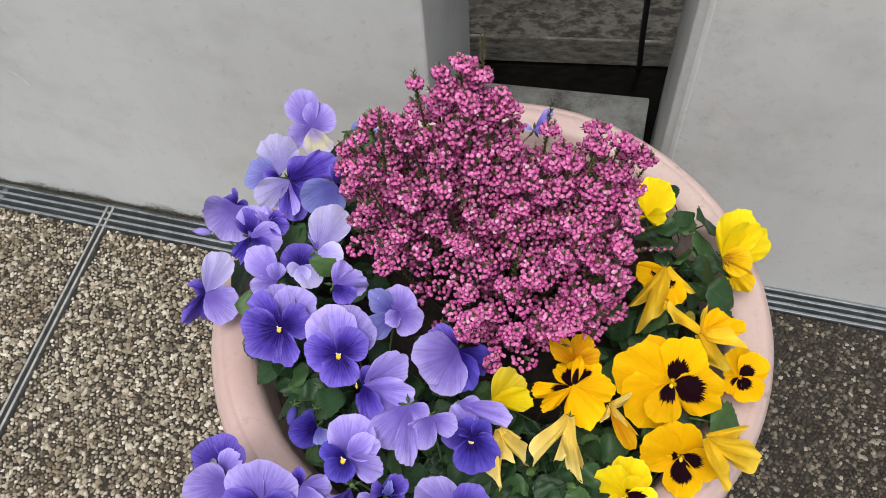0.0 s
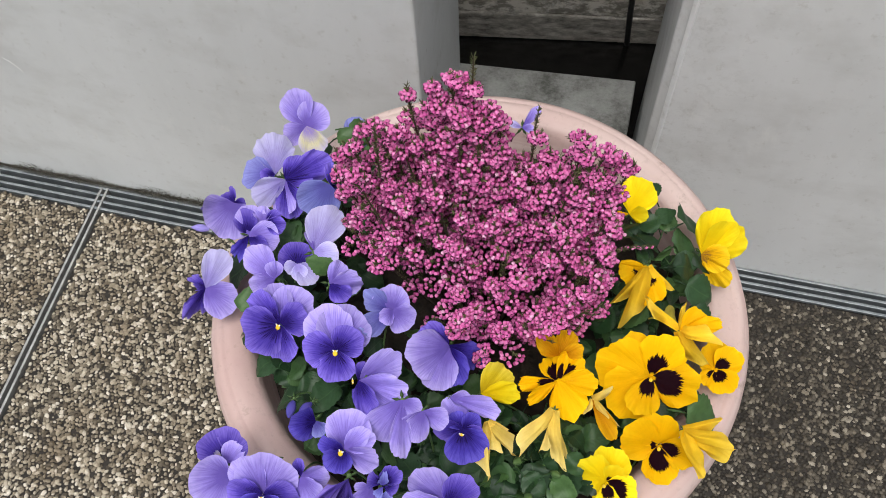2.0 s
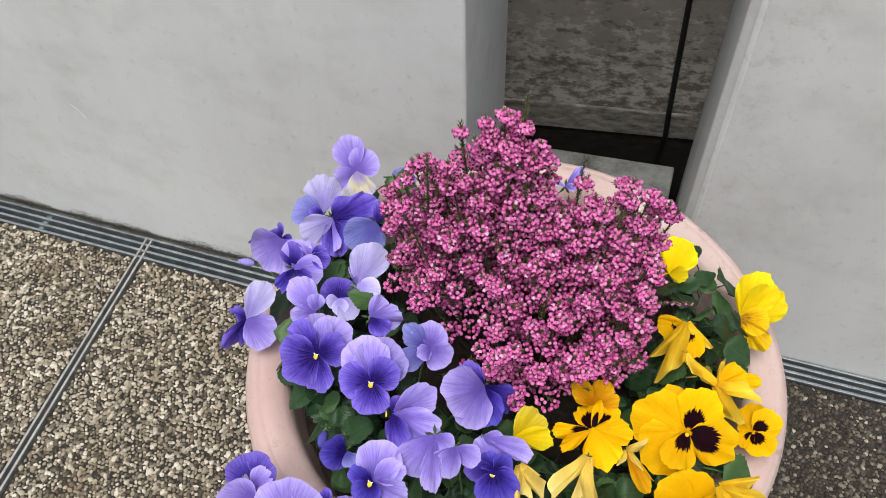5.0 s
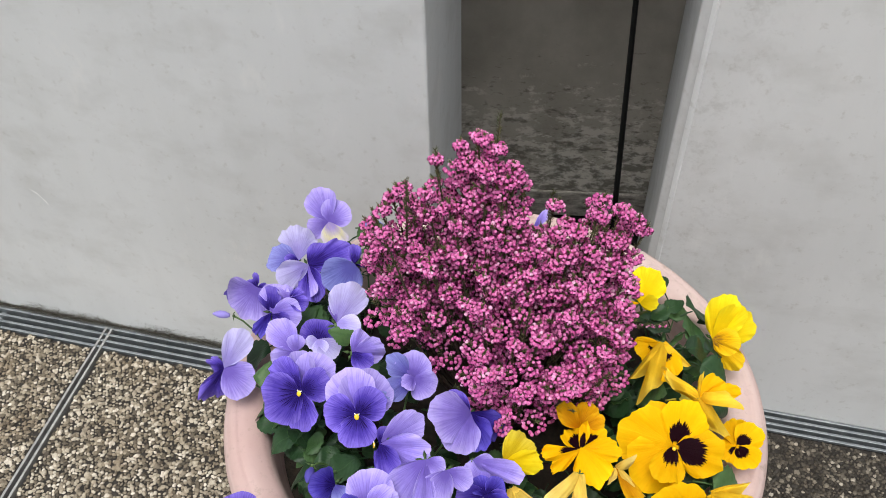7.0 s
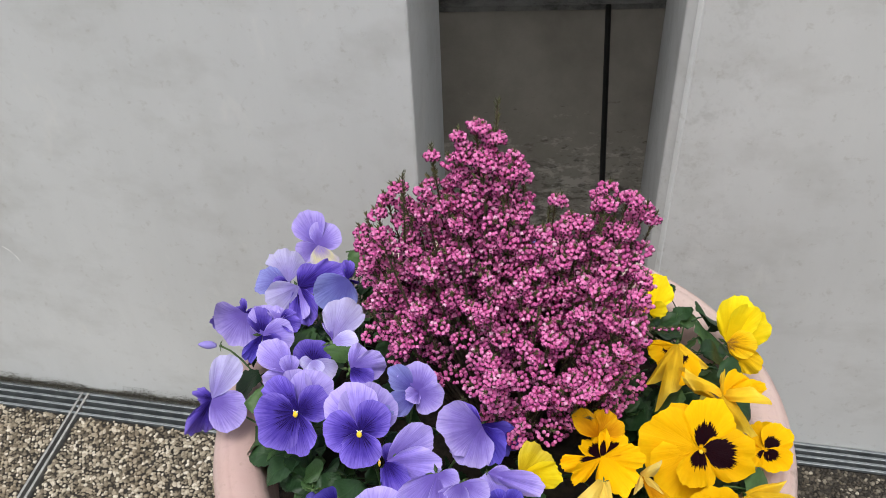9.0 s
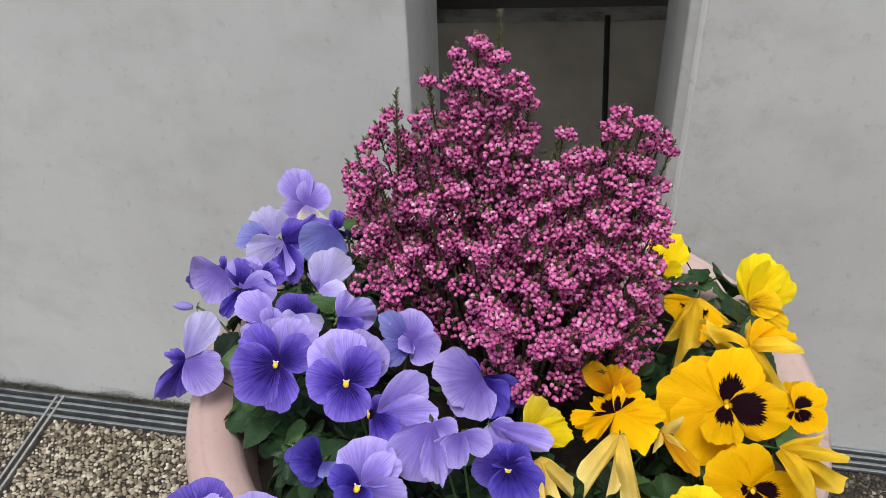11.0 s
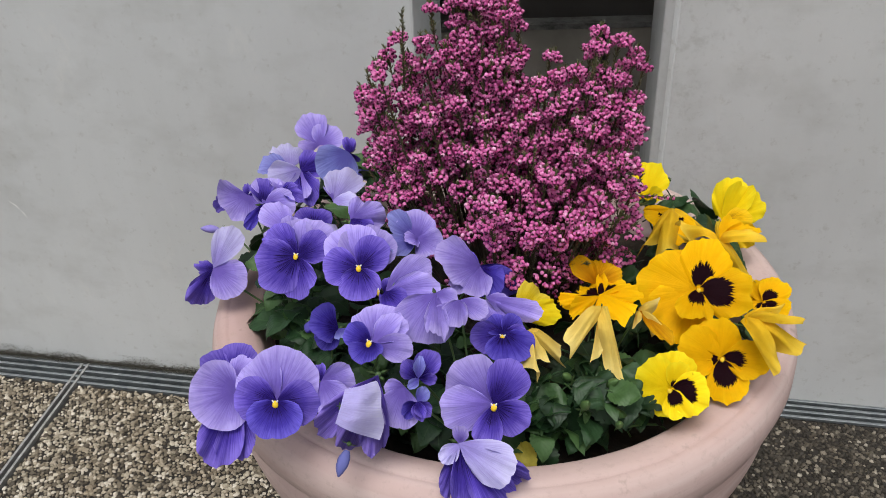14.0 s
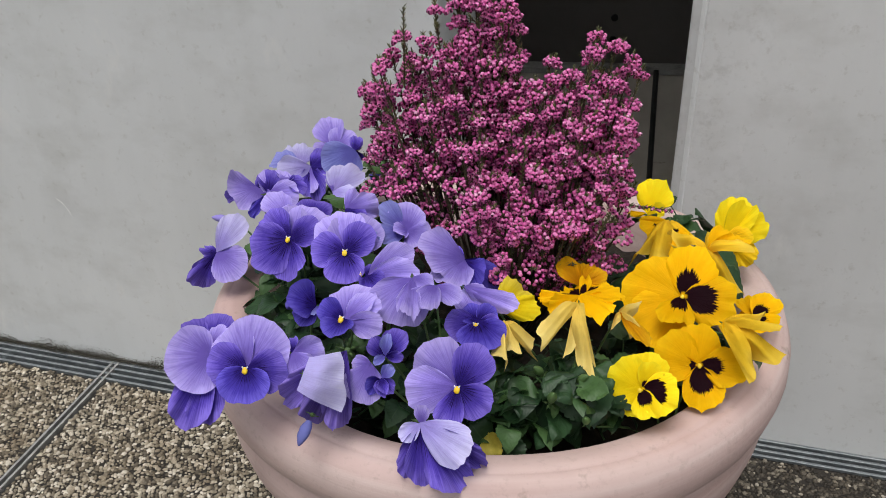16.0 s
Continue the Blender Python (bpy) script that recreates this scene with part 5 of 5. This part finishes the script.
flower(yel_c, (0.1433, -0.1180, 0.5626), (
    ("faded", 0.0249, -0.0221, -0.0018, -32, 72, 0.015, 16, 0.06, 0.08),
    ("faded", 0.0187, 0.0083, 0.0049, -10, 67, 0.010, 16, 0.06, 0.08),
    ("faded", -0.0037, -0.0144, -0.0056, -7, 69, 0.008, 16, 0.06, 0.08),
    ("amber", 0.0286, -0.0313, -0.0086, -14, 70, 0.017, 16, 0.06, 0.08),), 1112)
flower(yel_a, (0.2132, -0.0416, 0.5964), (
    ("faded_bright", -0.0406, 0.0213, 0.0034, -20, 62, 0.011, 16, 0.06, 0.08),
    ("faded_bright", -0.0028, 0.0239, 0.0111, -23, 62, 0.008, 16, 0.06, 0.08),
    ("faded_bright", 0.0314, -0.0093, 0.0182, -39, 35, 0.018, 16, 0.06, 0.08),
    ("faded_bright", 0.0334, -0.0249, -0.0274, -3, 40, 0.028, 16, 0.06, 0.08),
    ("yellow", 0.0222, 0.0176, 0.0069, 0, 69, 0.026, 16, 0.06, 0.08),
    ("yellow", 0.0368, 0.0150, 0.0041, 8, 67, 0.018, 16, 0.06, 0.08),), 1135)
flower(yel_d, (0.1755, 0.0290, 0.5849), (
    ("yellow_dark", -0.0252, -0.0163, -0.0064, 7, 64, 0.028, 16, 0.06, 0.08),
    ("faded_bright", 0.0247, -0.0220, -0.0107, -20, 49, 0.014, 16, 0.06, 0.08),
    ("faded_bright", -0.0086, -0.0602, -0.0147, -2, 76, 0.025, 16, 0.06, 0.08),
    ("yellow_dark", 0.0128, -0.0337, -0.0172, -11, 61, 0.032, 16, 0.06, 0.08),
    ("faded_bright", -0.0287, -0.0446, -0.0232, -4, 64, 0.014, 16, 0.06, 0.08),
    ("yellow", -0.0286, -0.0029, -0.0083, -3, 29, 0.017, 16, 0.06, 0.08),), 1158)
flower(yel_d, (0.2141, -0.0276, 0.5709), (
    ("faded_bright", -0.0351, 0.0124, 0.0125, 10, 56, 0.009, 16, 0.06, 0.08),), 1181, stalk=False)
flower(yel_d, (0.2343, 0.0826, 0.5440), (
    ("lemon", 0.0191, 0.0406, 0.0292, -6, 55, 0.045, 16, 0.06, 0.13),
    ("lemon", 0.0389, 0.0256, 0.0216, 0, 50, 0.046, 16, 0.06, 0.13),
    ("veined", 0.0297, -0.0071, 0.0064, -30, 54, 0.032, 16, 0.06, 0.10),
    ("veined", 0.0327, -0.0276, -0.0105, -25, 47, 0.027, 16, 0.06, 0.10),), 1204)
flower(yel_d, (0.1508, 0.1140, 0.5491), (
    ("lemon", 0.0116, 0.0329, 0.0260, -6, 53, 0.042, 16, 0.06, 0.12),
    ("lemon", 0.0202, -0.0027, 0.0072, -32, 49, 0.020, 16, 0.06, 0.12),
    ("yellow", -0.0198, -0.0032, -0.0029, -3, 55, 0.008, 16, 0.06, 0.08),), 1227)
flower(yel_c, (0.1040, -0.0811, 0.5623), (
    ("amber", -0.0228, 0.0106, 0.0194, 14, 39, 0.022, 60, 0.06, 0.10),
    ("amber", 0.0073, 0.0260, 0.0112, 10, 65, 0.023, 60, 0.06, 0.10),
    ("amber", 0.0229, 0.0092, 0.0100, -5, 48, 0.018, 30, 0.06, 0.08),), 1250)
flower(yel_c, (0.0371, -0.1389, 0.5661), (
    ("lemon_dull", 0.0189, 0.0336, 0.0027, 52, 66, 0.033, 16, 0.06, 0.08),
    ("lemon", 0.0358, 0.0138, -0.0064, 33, 51, 0.024, -14, 0.14, 0.08),), 1273)
flower(yel_b, (0.2298, -0.1337, 0.5768), (
    ("faded_bright", 0.0349, 0.0112, 0.0077, -16, 69, 0.015, 16, 0.06, 0.08),
    ("faded_bright", 0.0423, -0.0121, 0.0161, -38, 46, 0.019, 16, 0.06, 0.08),
    ("faded_bright", 0.0503, -0.0142, -0.0208, 7, 45, 0.018, 16, 0.06, 0.08),
    ("faded_bright", 0.0307, -0.0357, -0.0197, -17, 52, 0.018, 16, 0.06, 0.08),
    ("yellow", 0.0128, -0.0113, -0.0018, -27, 67, 0.016, 16, 0.06, 0.08),), 1296, stalk=False)
bud(yel_c, 0.087, -0.183, 0.532, -30, 50, 0.017, None)
bud(yel_c, 0.100, -0.215, 0.530, 20, 60, 0.018, None)
bud(yel_c, 0.118, -0.190, 0.535, 60, 50, 0.016, None)
bud(pan_c, -0.138, -0.192, 0.575, 10, 20, 0.020, "blue")
bud(yel_b, 0.130, -0.212, 0.512, 0, 50, 0.015, None)

# leaves
leaf(pan_b, -0.1395, -0.0615, 0.6057, 158, -42, 10, 0.68, 0)
leaf(yel_a, 0.236, -0.104, 0.545, 5, 12, 10, 1.0, 4)
leaf(pan_a, -0.2103, 0.1309, 0.556, 235, 12, 10, 0.9, 1)
for x, y, z, way in ((-0.252, -0.034, 0.536, 215), (-0.244, -0.006, 0.548, 170), (-0.246, 0.026, 0.545, 200), (-0.236, 0.062, 0.548, 160), (-0.226, 0.092, 0.545, 190), (-0.215, 0.004, 0.560, 250), (-0.196, 0.070, 0.560, 120), (-0.186, -0.030, 0.572, 280)):
    leaf(pan_a, x, y, z, way, 12, 8, 0.95, 4)
for x, y, z, way, kind in ((0.205, 0.085, 0.545, 40, 4), (0.176, 0.070, 0.552, 110, 1), (0.222, 0.038, 0.548, 350, 4), (0.205, 0.052, 0.556, 20, 0), (0.226, 0.010, 0.540, 340, 4), (0.186, -0.002, 0.548, 200, 1), (0.160, 0.080, 0.560, 150, 0), (0.232, 0.066, 0.540, 60, 1)):
    leaf(yel_d, x, y, z, way, 8, 12, 0.82, kind)
leaf(yel_a, 0.2358, -0.0939, 0.530, 14, 10, 8, 0.85, 4)
leaf(pan_b, -0.2318, -0.0857, 0.503, 198, 8, 10, 0.9, 4)
leaf(yel_d, 0.2095, 0.1149, 0.548, 50, 22, 10, 1.0, 4)
leaf(pan_a, -0.190, 0.150, 0.565, 20, 20, -10, 0.9, 4)
leaf(pan_a, -0.160, 0.130, 0.570, 340, 20, 20, 0.9, 0)
rnd = random.Random(21)
for owner, cx, cy, sx, sy, count, z0, z1 in (
        (pan_a, -0.185, 0.085, 0.045, 0.085, 34, 0.475, 0.545), (pan_b, -0.205, -0.060, 0.040, 0.070, 36, 0.475, 0.540), (pan_c, -0.090, -0.165, 0.060, 0.045, 36, 0.475, 0.545),
        (pan_b, -0.205, -0.145, 0.018, 0.030, 26, 0.500, 0.545), (pan_a, -0.205, 0.045, 0.022, 0.060, 34, 0.535, 0.572), (pan_c, -0.130, -0.190, 0.030, 0.022, 22, 0.500, 0.550), (pan_c, -0.040, -0.140, 0.040, 0.030, 20, 0.500, 0.560),
        (pan_d, -0.135, -0.205, 0.055, 0.035, 36, 0.472, 0.520), (pan_e, 0.000, -0.215, 0.055, 0.030, 34, 0.472, 0.520), (yel_c, 0.088, -0.185, 0.050, 0.040, 110, 0.480, 0.540),
        (yel_b, 0.180, -0.130, 0.045, 0.050, 30, 0.472, 0.505), (yel_a, 0.200, -0.050, 0.035, 0.050, 26, 0.475, 0.520), (yel_d, 0.195, 0.050, 0.035, 0.050, 30, 0.480, 0.545), (yel_d, 0.170, 0.005, 0.020, 0.025, 22, 0.490, 0.535), (yel_d, 0.195, 0.115, 0.020, 0.030, 18, 0.500, 0.550)):
    made = 0
    while made < count:
        x, y = rnd.gauss(cx, sx), rnd.gauss(cy, sy)
        r = math.hypot(x, y)
        if r > 0.232 or r < 0.09:
            continue
        made += 1
        out = math.degrees(math.atan2(y - owner.location.y, x - owner.location.x))
        leaf(owner, x, y, rnd.uniform(z0, z1), out + rnd.uniform(-75, 75), rnd.uniform(-35, 30), rnd.uniform(-35, 35), rnd.uniform(0.45, 0.85), rnd.randrange(6))

# taller leaves standing along the front rim
for k in range(34):
    a = radians(rnd.uniform(-92, -48))
    r = rnd.uniform(0.165, 0.226)
    x, y = r * math.cos(a), r * math.sin(a)
    leaf(yel_c if x > 0.05 else pan_e, x, y, rnd.uniform(0.492, 0.528), math.degrees(a) + rnd.uniform(-60, 60), rnd.uniform(-48, 4), rnd.uniform(-40, 40), rnd.uniform(0.70, 0.98), rnd.choice((0, 1, 4, 5)))

yellowed = to_mesh("leaf", leaf_mesh(0.034, 0.024, 60, 0.5, 9), M_YELLOWED)
for owner, x, y, z, heading in ((pan_e, 0.050, -0.226, 0.492, 290), (yel_d, 0.205, 0.010, 0.520, 30)):
    tagged(leaf(owner, x, y, z, heading, 15, 20, 0.9, 0, yellowed), "yellowed withered leaf")

# ---- heather ----
heather = empty("heather_shrub", (0.01, 0.0, SOIL_Z - 0.004))
tagged(heather, "bushy heather covered in small pink bell flowers", "heather")
hr = np.random.default_rng(11)
branches = []       # wood, flowering sprays (base, tip, axis, size), leafy stretches
ROOT = Vector((0.012, 0.0, SOIL_Z - 0.006))


def hump(x, y, cx, cy, w, h):
    return h * math.exp(-((x - cx) ** 2 + (y - cy) ** 2) / w ** 2)


def crown(x, y):
    """Height of the shrub's upper surface."""
    z = 0.700 - 0.105 * max(0, -y / 0.11) ** 2 - 0.06 * max(0, y / 0.11) ** 2 - 0.045 * (abs(x - 0.005) / 0.13) ** 3
    return z + hump(x, y, -0.024, 0.026, 0.036, 0.135) + hump(x, y, 0.098, 0.028, 0.040, 0.065) + hump(x, y, -0.078, 0.018, 0.032, 0.075)


def leader(x, y, z, bare=0.42, density=1.0, spray=0.030):
    """An upright branch that carries flowering side sprays towards its tip."""
    tip = Vector((x, y, z))
    foot = ROOT + Vector((0.22 * (x - ROOT.x), 0.22 * (y - ROOT.y), 0))
    knee = Vector((foot.x + 0.62 * (x - foot.x), foot.y + 0.62 * (y - foot.y), foot.z + 0.42 * (z - foot.z)))
    pts = [foot * (1 - s) ** 2 + knee * 2 * s * (1 - s) + tip * s * s for s in (i / 9 for i in range(10))]
    wood = tube([p - heather.location for p in pts], [0.0028 * (1 - 0.8 * i / 9) for i in range(10)], 5)
    twigs = []
    length = sum((b - a).length for a, b in zip(pts, pts[1:]))
    n = int(length * (1 - bare) / 0.0172 * density)
    for i in range(n):
        s = bare + (1 - bare) * (i + hr.uniform(0, 1)) / n
        p = foot * (1 - s) ** 2 + knee * 2 * s * (1 - s) + tip * s * s
        d = ((knee - foot) * (1 - s) + (tip - knee) * s).normalized()
        a = i * 2.4 + hr.uniform(-0.5, 0.5)
        side = d.orthogonal().normalized()
        side = Matrix.Rotation(a, 3, d) @ side
        left = (1 - s) / (1 - bare)
        if hr.uniform() < (0.50 if p.z < 0.605 else 0.08 if p.z < 0.64 else 0.0):
            continue
        reach = spray * (0.34 + 0.66 * min(1, left * 1.9)) * hr.uniform(0.75, 1.2)
        way = (side * 0.80 + d * 0.50 + Vector((0, 0, 0.25))).normalized()
        twigs.append((p, p + way * reach, (side * 0.42 + d * 0.35 + Vector((0, 0, 0.75))).normalized(), 0.72 + 0.36 * min(1, left * 2.2)))
    twigs.append((tip - d * 0.022, tip + d * 0.004, d, 0.74))
    for p, q, _, _ in twigs:
        tube([p - heather.location, q - heather.location], [0.0007, 0.0004], 3, wood)
    branches.append((wood, twigs, [(pts[5], pts[7]), (pts[7], pts[9])]))


leader(-0.026, 0.027, 0.824, 0.30, 1.25, 0.030)
leader(-0.010, 0.030, 0.812, 0.45, 1.0, 0.024)
leader(-0.036, 0.022, 0.806, 0.45, 1.0, 0.024)
leader(-0.016, 0.030, 0.800, 0.40, 1.0, 0.026)
leader(-0.040, 0.020, 0.780, 0.40, 1.0, 0.028)
leader(-0.068, 0.034, 0.785, 0.45, 0.8, 0.020)
leader(-0.105, -0.030, 0.742, 0.40, 1.0, 0.026)
leader(-0.128, -0.014, 0.715, 0.42, 1.0, 0.026)
leader(0.004, 0.016, 0.785, 0.45, 1.0, 0.026)
leader(-0.004, 0.044, 0.770, 0.45, 1.0, 0.026)
leader(0.008, 0.026, 0.795, 0.45, 1.0, 0.024)
leader(0.016, 0.034, 0.770, 0.45, 1.0, 0.026)
leader(-0.116, 0.002, 0.738, 0.45, 1.0, 0.026)
leader(-0.094, 0.012, 0.764, 0.45, 1.0, 0.026)
leader(-0.055, 0.050, 0.745, 0.40, 1.0, 0.028)
leader(-0.075, 0.062, 0.715, 0.40, 1.0, 0.028)
leader(-0.100, 0.040, 0.725, 0.40, 1.0, 0.028)
leader(-0.050, 0.010, 0.752, 0.40, 1.0, 0.026)
leader(0.032, 0.036, 0.705, 0.40, 1.0, 0.028)
leader(0.044, 0.030, 0.712, 0.40, 1.0, 0.026)
leader(0.020, 0.020, 0.745, 0.40, 1.0, 0.028)
leader(-0.128, 0.012, 0.722, 0.40, 1.1, 0.030)
leader(-0.110, 0.018, 0.745, 0.40, 1.1, 0.030)
leader(-0.132, 0.020, 0.690, 0.40, 1.1, 0.030)
leader(-0.118, -0.010, 0.700, 0.40, 1.1, 0.030)
leader(-0.085, 0.020, 0.735, 0.40, 1.1, 0.028)
leader(0.085, 0.052, 0.745, 0.40, 1.0, 0.026)
leader(0.060, 0.044, 0.722, 0.40, 1.0, 0.024)
leader(0.118, 0.050, 0.730, 0.40, 1.0, 0.024)
leader(0.092, 0.030, 0.768, 0.35, 1.1, 0.028)
leader(0.110, 0.030, 0.760, 0.40, 1.0, 0.026)
leader(0.126, 0.032, 0.748, 0.40, 1.0, 0.026)
leader(0.100, 0.024, 0.752, 0.40, 1.0, 0.026)
leader(0.135, 0.036, 0.735, 0.42, 0.9, 0.020)
leader(0.128, -0.040, 0.705, 0.42, 1.0, 0.026)
leader(0.130, -0.010, 0.700, 0.42, 1.0, 0.026)
leader(0.045, 0.050, 0.735, 0.45, 1.0, 0.024)
leader(0.055, 0.020, 0.728, 0.45, 1.0, 0.028)
leader(0.072, 0.018, 0.735, 0.45, 1.0, 0.028)
leader(0.038, 0.010, 0.725, 0.45, 1.0, 0.028)
tries = 0
made = []
while len(made) < 54 and tries < 4000:
    tries += 1
    x, y = hr.uniform(-0.125, 0.138), hr.uniform(-0.105, 0.10)
    if (x < -0.02 and y < -0.062) or ((x - 0.006) / 0.135) ** 2 + (y / 0.108) ** 2 > 1 or any((x - a) ** 2 + (y - b) ** 2 < 0.0175 ** 2 for a, b in made):
        continue
    made.append((x, y))
    leader(x, y, crown(x, y) - hr.uniform(0.0, 0.02), 0.44, 0.95, 0.029)
for k in range(5, 26):
    a = math.pi * (1.02 + 0.96 * (k % 13) / 12) if k < 13 else math.pi * (0.85 + 1.3 * (k - 13) / 12)
    if k >= 13 and 1.08 < a / math.pi < 1.42:
        continue
    r = hr.uniform(0.90, 1.05)
    x, y = 0.008 + 0.132 * r * math.cos(a), -0.002 + (0.092 if k < 13 else 0.104) * r * math.sin(a)
    leader(x, y, (0.600 if k < 13 else 0.640) + hr.uniform(-0.02, 0.02), 0.50, 0.95, 0.026)

SPIKES = (((-0.010, 0.032, 0.80), (-0.008, 0.033, 0.846)), ((-0.086, -0.014, 0.72), (-0.083, -0.016, 0.798)), ((-0.066, 0.034, 0.76), (-0.069, 0.036, 0.795)),
          ((0.034, 0.124, 0.630), (0.037, 0.128, 0.688)), ((0.118, 0.026, 0.600), (0.177, 0.055, 0.584)))
SIDES = 5
LEVELS = ((0.40, 0.0), (0.94, 0.28), (1.02, 0.62), (0.88, 0.92), (0.58, 0.98), (0.50, 1.16))
BELL = [(r * math.cos(2 * math.pi * k / SIDES), r * math.sin(2 * math.pi * k / SIDES), z) for r, z in LEVELS for k in range(SIDES)]
BELL_FACES = [(i * SIDES + k, i * SIDES + (k + 1) % SIDES, (i + 1) * SIDES + (k + 1) % SIDES, (i + 1) * SIDES + k) for i in range(len(LEVELS) - 1) for k in range(SIDES)]
BELL_FACES.append(tuple((len(LEVELS) - 1) * SIDES + k for k in range(SIDES)))
BELL_MATS = [1 if n >= 4 * SIDES else 0 for n in range(len(BELL_FACES))]
NEEDLE = [(1, 0, 0), (-0.5, 0.87, 0), (-0.5, -0.87, 0), (1.1, 0, 0.5), (-0.55, 0.9, 0.5), (-0.55, -0.9, 0.5), (0, 0, 1)]
NEEDLE_FACES = [(0, 1, 4, 3), (1, 2, 5, 4), (2, 0, 3, 5), (3, 4, 6), (4, 5, 6), (5, 3, 6)]
AWAY = np.array(heather.location)


def across(axis):
    side = np.cross(axis, [0.3, 0.2, 1.0])
    side /= np.linalg.norm(side)
    return side, np.cross(axis, side)


def bells(owner, sprays, loose=()):
    """Under the leafy tip of each spray a nodding skirt of small bells."""
    places, axes, sizes = [], [], []
    for _, tip, axis, big in sprays:
        t, ax = np.array(tip), np.array(axis)
        side, third = across(ax)
        if noise.noise(Vector(tip) * 36) < -0.36:
            continue
        swell = big * hr.uniform(0.85, 1.12)
        for drop, r, k in ((0.0010, 0.0058, 6), (0.0044, 0.0104, 12), (0.0080, 0.0098, 9)):
            c = t - ax * drop * swell
            a0 = hr.uniform(0, 6.28)
            for j in range(k):
                if hr.uniform() < 0.10:
                    continue
                a = a0 + 2 * math.pi * j / k + hr.normal(0, 0.14)
                out = math.cos(a) * side + math.sin(a) * third
                axes.append(out * 0.92 - 0.22 * ax + np.array([0, -0.16, -0.06]) + hr.normal(0, 0.15, 3))
                places.append(c + out * (r * swell - 0.0028) + hr.normal(0, 0.0007, 3))
                sizes.append(hr.uniform(0.86, 1.12))
    for b, t in loose:
        for s in np.linspace(0.35, 1.0, 7):
            for j in range(3):
                places.append(np.array(b) + (np.array(t) - np.array(b)) * s)
                axes.append(np.array([hr.normal(0, 0.6), hr.normal(0, 0.6), -0.5]))
                sizes.append(hr.uniform(0.6, 0.9))
    if not places:
        return
    places, axes, sizes = np.array(places), np.array(axes), np.array(sizes)
    ob = scatter("blossom", BELL, BELL_FACES, frames_of(axes, hr.uniform(0, 6, len(sizes)), places - AWAY, np.stack([sizes * 0.0020, sizes * 0.0020, sizes * 0.0036], 1)), [M_BELL, M_MOUTH], BELL_MATS)
    ob.parent = owner
    tagged(ob, "tiny pink bell flowers with dark mouths", kind="stuff")


def needles(owner, sprays, stretches, gap=0.0012):
    """Short needle leaves along the stems and in a tuft at each spray's tip."""
    places, axes, sizes = [], [], []
    for _, tip, axis, _ in sprays:
        for j in range(9):
            places.append(np.array(tip) + np.array(axis) * hr.uniform(-0.002, 0.002))
            axes.append(np.array(axis) + hr.normal(0, 0.42, 3))
            sizes.append(hr.uniform(0.8, 1.3))
    for b, t, step, lean, size in [(p, q, 0.0010, 1.3, 1.0) for p, q, _, _ in sprays] + [(p, q, gap, 1.1, 1.1) for p, q in stretches]:
        b, d = np.array(b), np.array(t) - np.array(b)
        length = np.linalg.norm(d)
        d /= length
        side, third = across(d)
        count = int(length / step)
        for j in range(count):
            a = hr.uniform(0, 6.28)
            places.append(b + d * length * (j + hr.uniform(0, 1)) / count)
            axes.append(math.cos(a) * side + math.sin(a) * third + lean * d)
            sizes.append(hr.uniform(0.7, 1.2) * size)
    places, axes, sizes = np.array(places), np.array(axes), np.array(sizes)
    ob = scatter("foliage", NEEDLE, NEEDLE_FACES, frames_of(axes, hr.uniform(0, 6, len(sizes)), places - AWAY, np.stack([sizes * 0.00038, sizes * 0.00038, sizes * 0.0050], 1)), [M_NEEDLE])
    ob.parent = owner
    tagged(ob, "fine dark green needle leaves", kind="stuff")


for wood, twigs, stretches in branches:
    branch = part("branch", wood, M_WOOD, heather, smooth=True)
    bells(branch, twigs)
    needles(branch, twigs, stretches)
# green leafy tips, the last of them with a few stray bells
for i, (b, t) in enumerate(SPIKES):
    tip = part("green_tip", tube([Vector(b) - heather.location, Vector(t) - heather.location], [0.0009, 0.0005], 4), M_WOOD, heather, "leafy shoot without flowers" if i < 4 else "thin side twig with few flowers", smooth=True)
    needles(tip, [], [(b, t)], 0.0006)
    if i == 4:
        bells(tip, [], [(b, t)])
